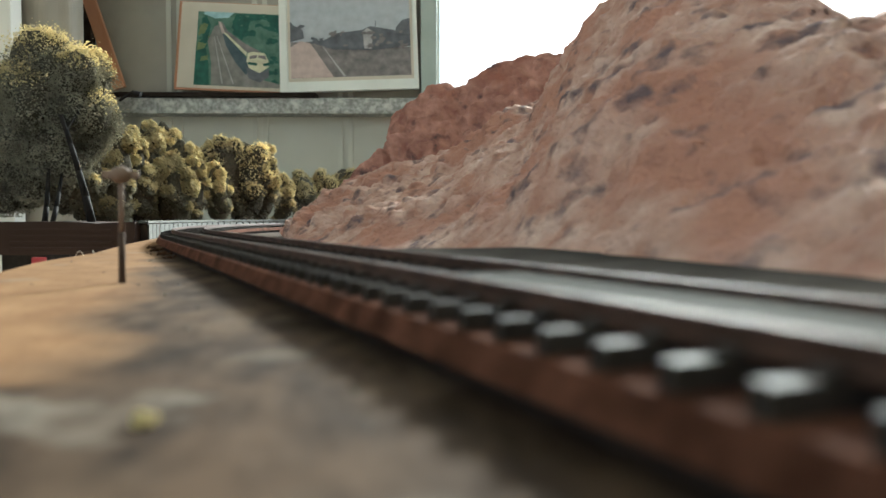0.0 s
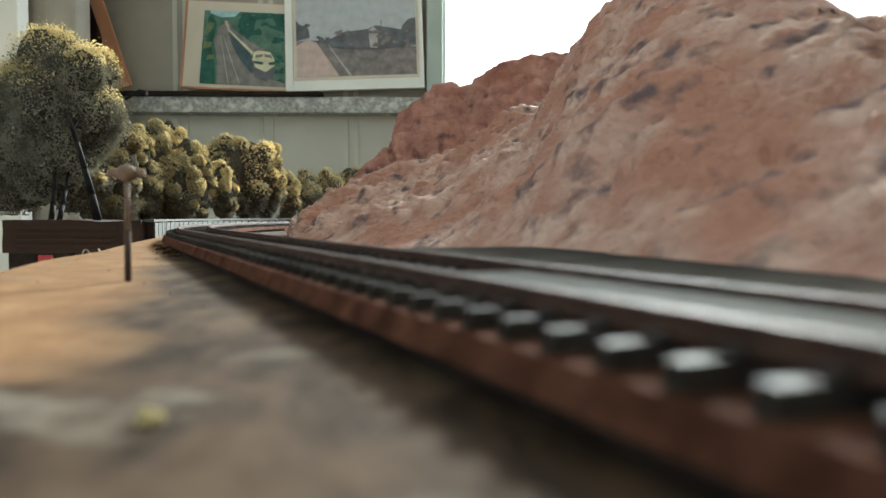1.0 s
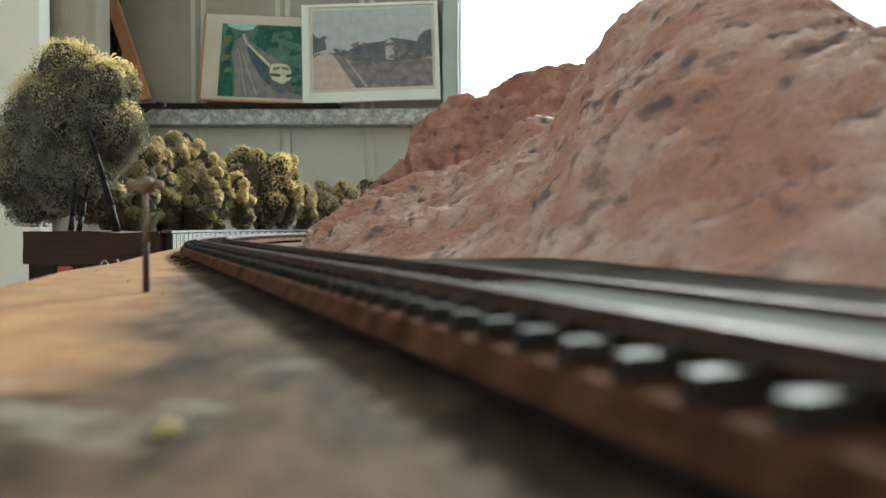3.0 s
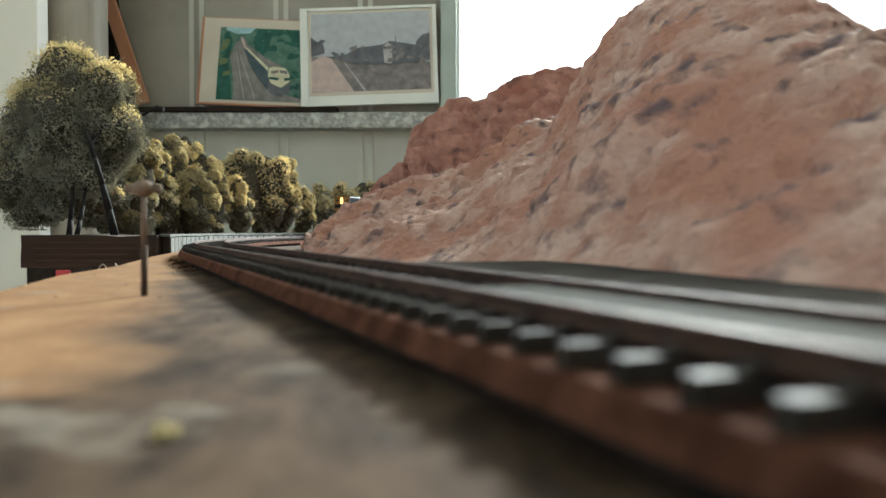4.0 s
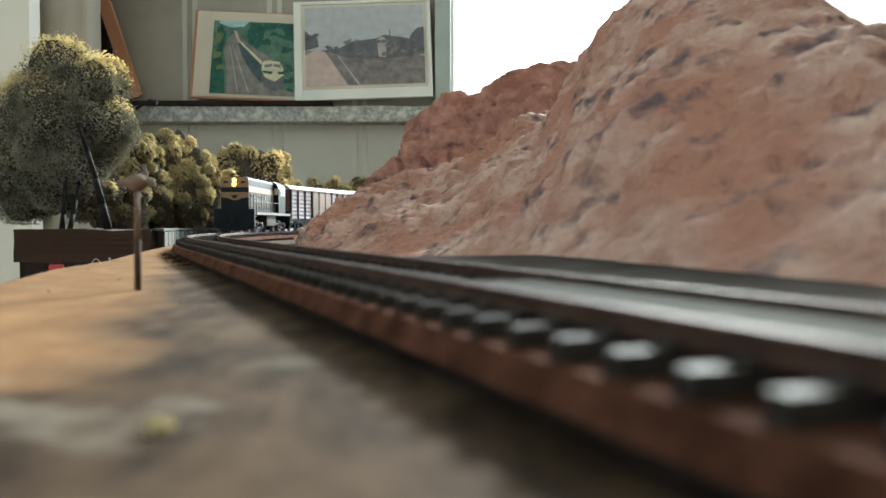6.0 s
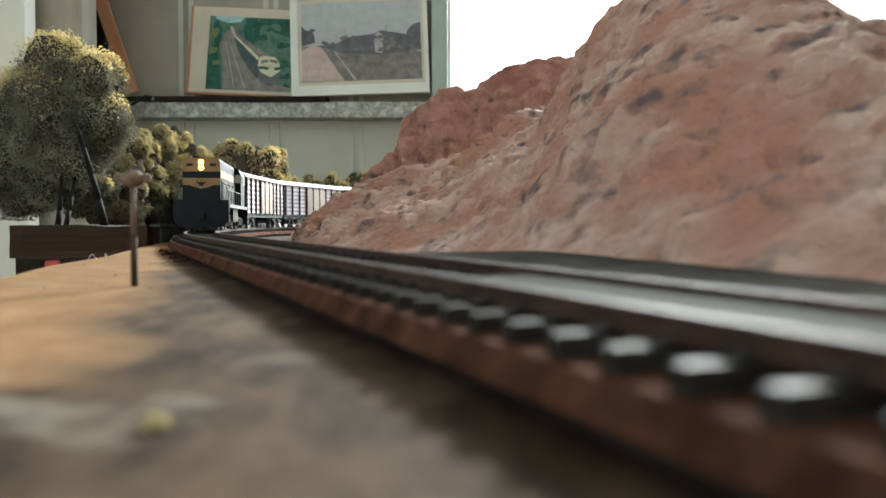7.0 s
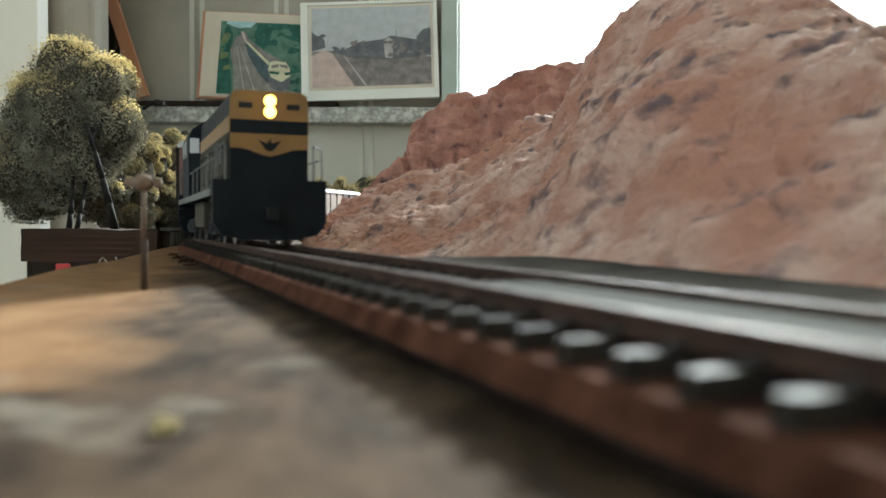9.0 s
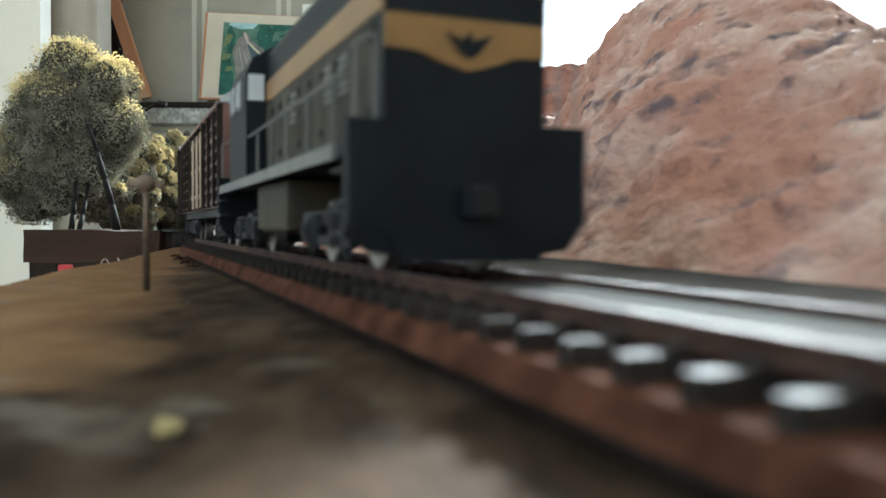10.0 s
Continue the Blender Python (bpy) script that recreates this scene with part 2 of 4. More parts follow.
M_P_CREAM = ink("print_cream", (0.549, 0.517, 0.356), (0.736, 0.724, 0.511))
M_P_CLOUD = ink("print_cloud", (0.42, 0.44, 0.46), (0.50, 0.525, 0.55))
M_P_MUD = ink("print_mud", (0.150, 0.138, 0.134), (0.285, 0.258, 0.245))
M_P_PINK = ink("print_pink", (0.46, 0.36, 0.325), (0.60, 0.48, 0.43))
M_P_DUSK = ink("print_dusk", (0.10, 0.105, 0.115), (0.17, 0.175, 0.19))
M_P_SMOKE = ink("print_smoke", (0.344, 0.328, 0.324), (0.506, 0.481, 0.469))
M_PINHEAD = mat("pin_head", (0.13, 0.09, 0.062), (0.21, 0.15, 0.105), 200, 0.8, gloss=0.15)


# ---- mesh helpers ----
def box(bm, c, s, bevel=0.0, m=None):
    r = bmesh.ops.create_cube(bm, size=1.0, matrix=(m or Matrix()) @ Matrix.Translation(c) @ Matrix.Diagonal((*s, 1)))
    if bevel:
        edges = list({e for v in r["verts"] for e in v.link_edges})
        bmesh.ops.bevel(bm, geom=edges, offset=bevel, segments=2, affect="EDGES", profile=0.7)
    return bm


def rod(bm, a, b, r, seg=8, r2=None):
    a, b = Vector(a), Vector(b)
    d = b - a
    q = d.to_track_quat("Z", "Y").to_matrix().to_4x4()
    bmesh.ops.create_cone(bm, cap_ends=True, segments=seg, radius1=r, radius2=r if r2 is None else r2, depth=d.length,
                          matrix=Matrix.Translation((a + b) / 2) @ q)
    return bm


def extrude_profile(bm, pts, y0, y1):
    """A closed outline in x, z drawn out from y0 to y1."""
    a = [bm.verts.new((x, y0, z)) for x, z in pts]
    b = [bm.verts.new((x, y1, z)) for x, z in pts]
    n = len(pts)
    for i in range(n):
        bm.faces.new((a[i], a[(i + 1) % n], b[(i + 1) % n], b[i]))
    bm.faces.new(list(reversed(a)))
    bm.faces.new(b)
    bmesh.ops.recalc_face_normals(bm, faces=bm.faces)
    return bm


def mesh_of(name, bm, material, smooth=False):
    me = bpy.data.meshes.new(name)
    bm.to_mesh(me)
    bm.free()
    me.materials.append(material)
    if smooth:
        for p in me.polygons:
            p.use_smooth = True
    return me


def part(name, bm, material, parent, label="", smooth=False, at=None):
    ob = new(name, mesh_of(name, bm, material, smooth))
    ob.parent = parent
    if at is not None:
        ob.matrix_basis = at
    if label:
        tagged(ob, label)
    return ob


def thing(name, label, category, group="", kind="", at=None):
    ob = new(name)
    ob.empty_display_size = 0.01
    if at is not None:
        ob.matrix_basis = at
    return tagged(ob, label, category, group, kind)


def single(name, bm, material, label, category, group="", kind="", at=None, smooth=False):
    ob = new(name, mesh_of(name, bm, material, smooth))
    if at is not None:
        ob.matrix_basis = at
    return tagged(ob, label, category, group, kind)


B = bmesh.new

# ---- the line of the track: straight by the camera, easing into a wide curve and round behind the hill ----
TIP = Vector((-0.179, 0.771))          # the leftmost point of the curve
R_NEAR, R_FAR, TURN = 1.062, 0.605, radians(22.0)
S_NEAR = R_NEAR * TURN                # s grows towards the camera, 0 at TIP
S_FAR = R_FAR * radians(95)


def track(s, off=0.0):
    """Place on the centre line, shifted off to the right (+x side), and the heading of travel."""
    if s >= 0:
        a = min(s / R_NEAR, TURN)
        p = Vector((TIP.x + R_NEAR * (1 - math.cos(a)), TIP.y - R_NEAR * math.sin(a)))
        d = Vector((math.sin(a), -math.cos(a)))
        p += d * max(0.0, s - S_NEAR)
    else:
        a = min(-s / R_FAR, radians(95))
        p = Vector((TIP.x + R_FAR * (1 - math.cos(a)), TIP.y + R_FAR * math.sin(a)))
        d = Vector((-math.sin(a), -math.cos(a)))
        p -= d * max(0.0, -s - S_FAR)
    n = Vector((-d.y, d.x))           # the +x side of the line
    return p + n * off, d


S_START, S_END = -1.95, 1.03
BOARD_Z, BASE_Z, CORK_Z = -0.009, -0.0066, -0.0038


def sweep(bm, outline, s0, s1, step):
    """Draws an outline of (offset, height) along the track."""
    k = int((s1 - s0) / step)
    rings = []
    for i in range(k + 1):
        s = s0 + (s1 - s0) * i / k
        rings.append([bm.verts.new((*track(s, o)[0], z)) for o, z in outline])
    n = len(outline)
    for a, b in zip(rings, rings[1:]):
        for i in range(n):
            bm.faces.new((a[i], a[(i + 1) % n], b[(i + 1) % n], b[i]))
    bm.faces.new(rings[0])
    bm.faces.new(list(reversed(rings[-1])))
    bmesh.ops.recalc_face_normals(bm, faces=bm.faces)
    return bm


# ---- the room ----
WALL_Y, FLOOR_Z, CEIL_Z = 1.79, -1.05, 2.1
WIN_X0, WIN_X1, WIN_Z0, WIN_Z1 = 0.03, 2.6, -0.05, 1.85
XR, YB = 2.9, -2.5


def room():
    bm = B()
    box(bm, ((XL + XR) / 2, (WALL_Y + YB) / 2, FLOOR_Z - 0.05), (XR - XL + 0.4, WALL_Y - YB + 0.4, 0.1))
    single("floor", bm, M_FLOOR, "grey concrete shed floor", "floor", kind="structure")
    bm = B()
    box(bm, ((XL + XR) / 2, (WALL_Y + YB) / 2, CEIL_Z + 0.05), (XR - XL + 0.4, WALL_Y - YB + 0.4, 0.1))
    single("ceiling", bm, M_WALL, "plain shed ceiling", "ceiling", kind="structure")
    # the far wall of ribbed sheet, with the window opening
    bm = B()
    t = 0.05
    y = WALL_Y + t / 2
    h = CEIL_Z - FLOOR_Z
    zc = (CEIL_Z + FLOOR_Z) / 2
    box(bm, ((XL + WIN_X0) / 2, y, zc), (WIN_X0 - XL, t, h))
    box(bm, ((XR + WIN_X1) / 2, y, zc), (XR - WIN_X1, t, h))
    box(bm, ((WIN_X0 + WIN_X1) / 2, y, (FLOOR_Z + WIN_Z0) / 2), (WIN_X1 - WIN_X0, t, WIN_Z0 - FLOOR_Z))
    box(bm, ((WIN_X0 + WIN_X1) / 2, y, (CEIL_Z + WIN_Z1) / 2), (WIN_X1 - WIN_X0, t, CEIL_Z - WIN_Z1))
    single("wall_north", bm, M_WALL, "olive grey steel sheet shed wall", "wall", kind="structure")
    bm = B()
    # an added opening, out of view, where the fill lamp stands
    y0, y1, z0, z1 = -1.65, -0.25, 0.25, 1.35
    box(bm, (XL - 0.05, (WALL_Y + 0.1 + y1) / 2, zc), (0.1, WALL_Y + 0.1 - y1, h))
    box(bm, (XL - 0.05, (YB - 0.1 + y0) / 2, zc), (0.1, y0 - YB + 0.1, h))
    box(bm, (XL - 0.05, (y0 + y1) / 2, (FLOOR_Z + z0) / 2), (0.1, y1 - y0, z0 - FLOOR_Z))
    box(bm, (XL - 0.05, (y0 + y1) / 2, (CEIL_Z + z1) / 2), (0.1, y1 - y0, CEIL_Z - z1))
    single("wall_west", bm, M_CREAM, "cream lined shed wall with an added opening behind the fill lamp", "wall", kind="structure")
    bm = B()
    box(bm, (XR + 0.05, (WALL_Y + YB) / 2, zc), (0.1, WALL_Y - YB + 0.2, h))
    single("wall_east", bm, M_CREAM, "cream lined shed wall", "wall", kind="structure")
    bm = B()
    box(bm, ((XL + XR) / 2, YB - 0.05, zc), (XR - XL, 0.1, h))
    single("wall_south", bm, M_CREAM, "cream lined shed wall", "wall", kind="structure")


room()


def far_girt():
    bm = B()
    z0, z1 = 0.2235, 0.2570
    box(bm, ((XL + 0.02) / 2, WALL_Y - 0.03, (z0 + z1) / 2), (0.02 - XL, 0.06, z1 - z0), 0.003)
    single("wall_rail", bm, M_GALV, "galvanised steel wall rail with mottled zinc", "wall rail", kind="structure")


far_girt()


# ---- the bench ----
def bench():
    bm = B()
    # the top: its left edge follows the track at about five centimetres
    left = [(-0.09, -0.5), (-0.09, 0.05), (-0.114, 0.21), (-0.134, 0.285), (-0.144, 0.358), (-0.173, 0.477), (-0.203, 0.62)]
    pts = left + [(-0.30, 0.66), (-0.36, 0.9), (-0.47, 1.2), (-0.47, 1.6), (1.6, 1.6), (1.6, -0.5)]
    top = [bm.verts.new((x, y, BOARD_Z)) for x, y in pts]
    low = [bm.verts.new((x, y, BOARD_Z - 0.012)) for x, y in pts]
    n = len(pts)
    bm.faces.new(top)
    bm.faces.new(list(reversed(low)))
    for i in range(n):
        bm.faces.new((top[i], top[(i + 1) % n], low[(i + 1) % n], low[i]))
    bmesh.ops.recalc_face_normals(bm, faces=bm.faces)
    bmesh.ops.triangulate(bm, faces=[f for f in bm.faces if len(f.verts) > 4])
    b = thing("layout_bench", "plywood model railway bench top, tan along its left edge", "bench", kind="structure")
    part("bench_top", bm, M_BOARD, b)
    for x, y in ((-0.02, 0.1), (-0.24, 0.75), (1.5, -0.4), (1.5, 1.5), (-0.3, 1.5)):
        bm = B()
        box(bm, (x, y, (FLOOR_Z + BOARD_Z - 0.012) / 2), (0.06, 0.06, BOARD_Z - 0.012 - FLOOR_Z))
        part("leg", bm, M_TIMBER, b)


bench()


def roadbed():
    bm = B()
    sweep(bm, [(-0.0160, CORK_Z), (0.0160, CORK_Z), (0.0172, BASE_Z), (-0.0172, BASE_Z)], S_START, S_END, 0.012)
    single("cork_roadbed", bm, M_CORK, "reddish brown cork roadbed under the track", "roadbed", kind="structure")
    # added inset base, coloured dark for the shade below the cork's edge
    bm = B()
    sweep(bm, [(-0.0140, BASE_Z), (0.0140, BASE_Z), (0.0140, BOARD_Z), (-0.0140, BOARD_Z)], S_START, S_END, 0.012)
    single("roadbed_base", bm, M_DARK, "added base under the cork roadbed, dark as the shade there", "roadbed", kind="structure")


roadbed()


# ---- hill ----
def px(x, y, d):
    """A place d metres ahead on the sight line x, y of a level view."""
    return Vector(((x - 784) / 1450 * d, d, EYE + (400 - y) / 1450 * d))


def rough(p):
    return min(1.0, max(0.0, (p.y - 0.42) / 0.15))


def hill(name, label, ridge, base, back, seed, bumps, rows=90, cols=170, bulge=0.0, rock=None):
    """A lumpy mound between a foot line, a ridge line and a back foot line."""
    def along(line, u):
        f = u * (len(line) - 1)
        i = min(int(f), len(line) - 2)
        a, b, c, d = line[max(i - 1, 0)], line[i], line[i + 1], line[min(i + 2, len(line) - 1)]
        t = f - i
        return 0.5 * (2 * b + (c - a) * t + (2 * a - 5 * b + 4 * c - d) * t * t + (3 * b - a - 3 * c + d) * t ** 3)
    bm = B()
    grid = []
    for j in range(rows + 1):
        v = j / rows
        line = []
        for i in range(cols + 1):
            u = i / cols
            r, f, k = along(ridge, u), along(base, u), along(back, u)
            if v < 0.72:
                w = v / 0.72
                p = f.lerp(r, w)
                p.z = f.z + (r.z - f.z) * (w + bulge * math.sin(math.pi * w))
            else:
                w = (v - 0.72) / 0.28
                p = r.lerp(k, w)
                p.z = r.z + (k.z - r.z) * w ** 1.5
            amp = bumps * min(1.0, 6 * min(v, 1 - v) + 0.05)
            q = p * 1.0 + Vector((seed, 0, 0))
            rel = noise.fractal(q * 14, 0.9, 2.1, 5) * 0.75 + 0.35 * noise.ridged_multi_fractal(q * 9, 0.9, 2.2, 4, 1.0, 2.0) - 0.4
            rel += 0.22 * noise.fractal(q * 48, 0.8, 2.1, 3) + 0.30 * noise.turbulence(q * 110, 3, False, amplitude_scale=0.6, frequency_scale=2.1)
            rel -= 0.8 * max(0.0, noise.noise(q * 40) - 0.34) + 0.7 * max(0.0, noise.noise(q * 95) - 0.30)
            # chips and crumbs of plaster towards the far end, where the shell is roughest
            rel += rough(p) * (0.9 * abs(noise.noise(q * 60)) + 0.5 * noise.noise(q * 130))
            edge = 0.7 if abs(v - 0.72) < 0.05 else 1.0
            nrm = Vector((-0.45, -0.5, 0.7))
            p += nrm * rel * amp * edge
            line.append(bm.verts.new(p))
        grid.append(line)
    for a, b in zip(grid, grid[1:]):
        for i in range(cols):
            bm.faces.new((a[i], a[i + 1], b[i + 1], b[i]))
    bmesh.ops.recalc_face_normals(bm, faces=bm.faces)
    return single(name, bm, rock or M_ROCK, label, "hill", smooth=True)


def hills():
    g = BOARD_Z - 0.002
    front = [px(*p) for p in ((527, 421, .69), (598, 366, .68), (690, 320, .66), (770, 299, .64), (850, 268, .62), (905, 228, .60),
                              (945, 208, .58), (985, 196, .57), (1003, 158, .54), (1040, 92, .50), (1088, 36, .45), (1158, -8, .40),
                              (1290, -25, .34), (1430, 0, .28), (1568, 47, .22))]
    front += [Vector(p) for p in ((.130, .185, .070), (.140, .14, .066), (.15, .07, .055), (.16, -.10, .03))]
    foot = [Vector((x, y, g)) for x, y in ((-.118, .68), (-.104, .60), (-.070, .50), (-.036, .42), (-.012, .36), (.004, .315), (.010, .277), (.016, .251),
                                           (.021, .221), (.028, .186), (.035, .151), (.042, .126), (.049, .101), (.057, .071), (.066, .046), (.082, .01), (.09, -.05), (.10, -.12), (.12, -.2))]
    rear = [Vector((p.x + 0.06 + 0.10 * i / 18, p.y + 0.03 + 0.10 * i / 18, g)) for i, p in enumerate(front)]
    hill("rock_hill", "salmon pink plaster rock hill with dark cracks", front, foot, rear, 3.0, 0.0085, rows=210, cols=400)
    ridge = [px(*p) for p in ((640, 342, .72), (698, 282, .74), (716, 262, .75), (718, 230, .75), (738, 214, .75), (768, 192, .75), (794, 164, .75),
                              (822, 160, .75), (841, 170, .75), (864, 155, .75), (905, 134, .75), (960, 114, .75), (1000, 108, .75), (1040, 112, .75),
                              (1150, 130, .75), (1300, 200, .75))]
    foot2 = [Vector((p.x * 0.86 + 0.005, p.y - 0.10, g)) for p in ridge]
    rear2 = [Vector((p.x * 1.05 + 0.02, p.y + 0.08, g)) for p in ridge]
    hill("rock_outcrop", "reddish plaster rock outcrop behind the hill", ridge, foot2, rear2, 9.0, 0.009, rows=120, cols=220, rock=M_RED_ROCK)


hills()


# ---- track ----
def rails():
    t = thing("railway_track", "model railway track with rusty rails and dark plastic sleepers", "railway track")
    for side in (-1, 1):
        c = side * 0.00875
        bm = B()
        sweep(bm, [(c - 0.0012, -0.0020), (c + 0.0012, -0.0020), (c + 0.0012, -0.0017), (c + 0.0004, -0.0015), (c + 0.0004, -0.0008),
                   (c + 0.00055, -0.0007), (c + 0.00055, -0.00012), (c - 0.00055, -0.00012), (c - 0.00055, -0.0007), (c - 0.0004, -0.0008), (c - 0.0004, -0.0015),
                   (c - 0.0012, -0.0017)], S_START, S_END, 0.012)
        r = part("rail", bm, M_RAIL, t)
        bm = B()
        sweep(bm, [(c - 0.00045, -0.00015), (c + 0.00045, -0.00015), (c + 0.00035, 0), (c - 0.00035, 0)], S_START, S_END, 0.012)
        part("rail_head", bm, M_RAILTOP, r, "worn bare metal running surface")
    return t


TRACK = rails()


def crossing():
    """Pale flush panels between and beside the rails of the level crossing by the camera."""
    t = thing("level_crossing", "smooth grey crossing panels shining between the rails", "level crossing")
    bm = B()
    sweep(bm, [(-0.0070, -0.0020), (0.0070, -0.0020), (0.0070, -0.0012), (0.0066, -0.0009), (-0.0066, -0.0009), (-0.0070, -0.0012)], 0.695, S_END, 0.01)
    part("centre_panel", bm, M_PANEL, t)
    bm = B()
    sweep(bm, [(0.0106, BOARD_Z), (0.060, BOARD_Z), (0.060, -0.0016), (0.0110, -0.0014), (0.0106, -0.0017)], 0.60, S_END, 0.01)
    part("side_panel", bm, M_APRON, t, "pale apron up to the hill")


crossing()

# ---- train ----
LOCO_L = 0.148
HOOD_W, HOOD_Z = 0.0245, 0.0486
VAN_L, VAN_PITCH = 0.158, 0.164


def wheelset(parent, x, r=0.0055):
    bm = B()
    for y in (-0.0080, 0.0080):
        rod(bm, (0, y - 0.0012, 0), (0, y + 0.0012, 0), r, 20)
        rod(bm, (0, y * 0.86 - 0.0004, 0), (0, y * 0.86 + 0.0004, 0), r + 0.0006, 20)
        for k in range(6):
            a = k * math.pi / 3
            box(bm, (math.cos(a) * r * 0.55, y * 1.16, math.sin(a) * r * 0.55), (0.0009, 0.0006, 0.0009))
    rod(bm, (0, -0.012, 0), (0, 0.012, 0), 0.0010, 8)
    ob = part("wheelset", bm, M_STEEL, parent, "dark metal wheels on an axle", at=Matrix.Translation((x, 0, r)))
    return ob


def bogie(parent, x, base, w=0.0125, deep=0.0045):
    bm = B()
    for y in (-w, w):
        box(bm, (0, y, 0.0078), (base + 0.012, 0.0014, 0.0024), 0.0003)
        for k in (-1, 1):
            box(bm, (k * base / 2, y * 1.05, 0.0056), (0.0046, 0.0020, 0.0046), 0.0004)
            rod(bm, (k * base / 2, y, 0.0056), (k * base / 2, y * 1.17, 0.0056), 0.0014, 10)
            rod(bm, (k * base * 0.22, y * 1.08, 0.0035), (k * base * 0.22, y * 1.08, 0.0085), 0.0013, 8)
            bar = Matrix.Translation((k * base * 0.3, y * 1.04, 0.0040)) @ Matrix.Rotation(k * 0.6, 4, "Y")
            box(bm, (0, 0, 0), (base * 0.35, 0.0010, 0.0008), 0, bar)
        box(bm, (0, y * 1.06, 0.0040), (base * 0.42, 0.0014, 0.0018), 0.0002)
    box(bm, (0, 0, 0.0085), (0.008, 2 * w, 0.003))
    b = part("bogie", bm, M_BLACK, parent, "black bogie frame with springs", at=Matrix.Translation((x, 0, 0)))
    return b, [wheelset(b, -base / 2), wheelset(b, base / 2)]


WHEELS = []


def sawtooth(bm, x0, x1, y, z0, pitch, n, sy):
    """A louvred panel: slanting faces that look outward and up."""
    pts = [(y - sy * 0.0016, z0)]
    for j in range(n):
        pts += [(y, z0 + j * pitch), (y - sy * pitch * 0.22, z0 + (j + 0.80) * pitch),
                (y - sy * 0.0012, z0 + (j + 0.83) * pitch), (y - sy * 0.0012, z0 + (j + 0.99) * pitch)]
    pts.append((y - sy * 0.0016, z0 + n * pitch))
    a = [bm.verts.new((x0, p, z)) for p, z in pts]
    b = [bm.verts.new((x1, p, z)) for p, z in pts]
    k = len(pts)
    for i in range(k):
        bm.faces.new((a[i], a[(i + 1) % k], b[(i + 1) % k], b[i]))
    bm.faces.new(a)
    bm.faces.new(list(reversed(b)))
    bmesh.ops.recalc_face_normals(bm, faces=bm.faces)
    return bm


def outline_plate(bm, pts, x, thick):
    """A plate facing forward: an outline of (y, z) at x."""
    a = [bm.verts.new((x, y, z)) for y, z in pts]
    b = [bm.verts.new((x + thick, y, z)) for y, z in pts]
    n = len(pts)
    for i in range(n):
        bm.faces.new((a[i], a[(i + 1) % n], b[(i + 1) % n], b[i]))
    bm.faces.new(a)
    bm.faces.new(list(reversed(b)))
    bmesh.ops.recalc_face_normals(bm, faces=bm.faces)
    return bm


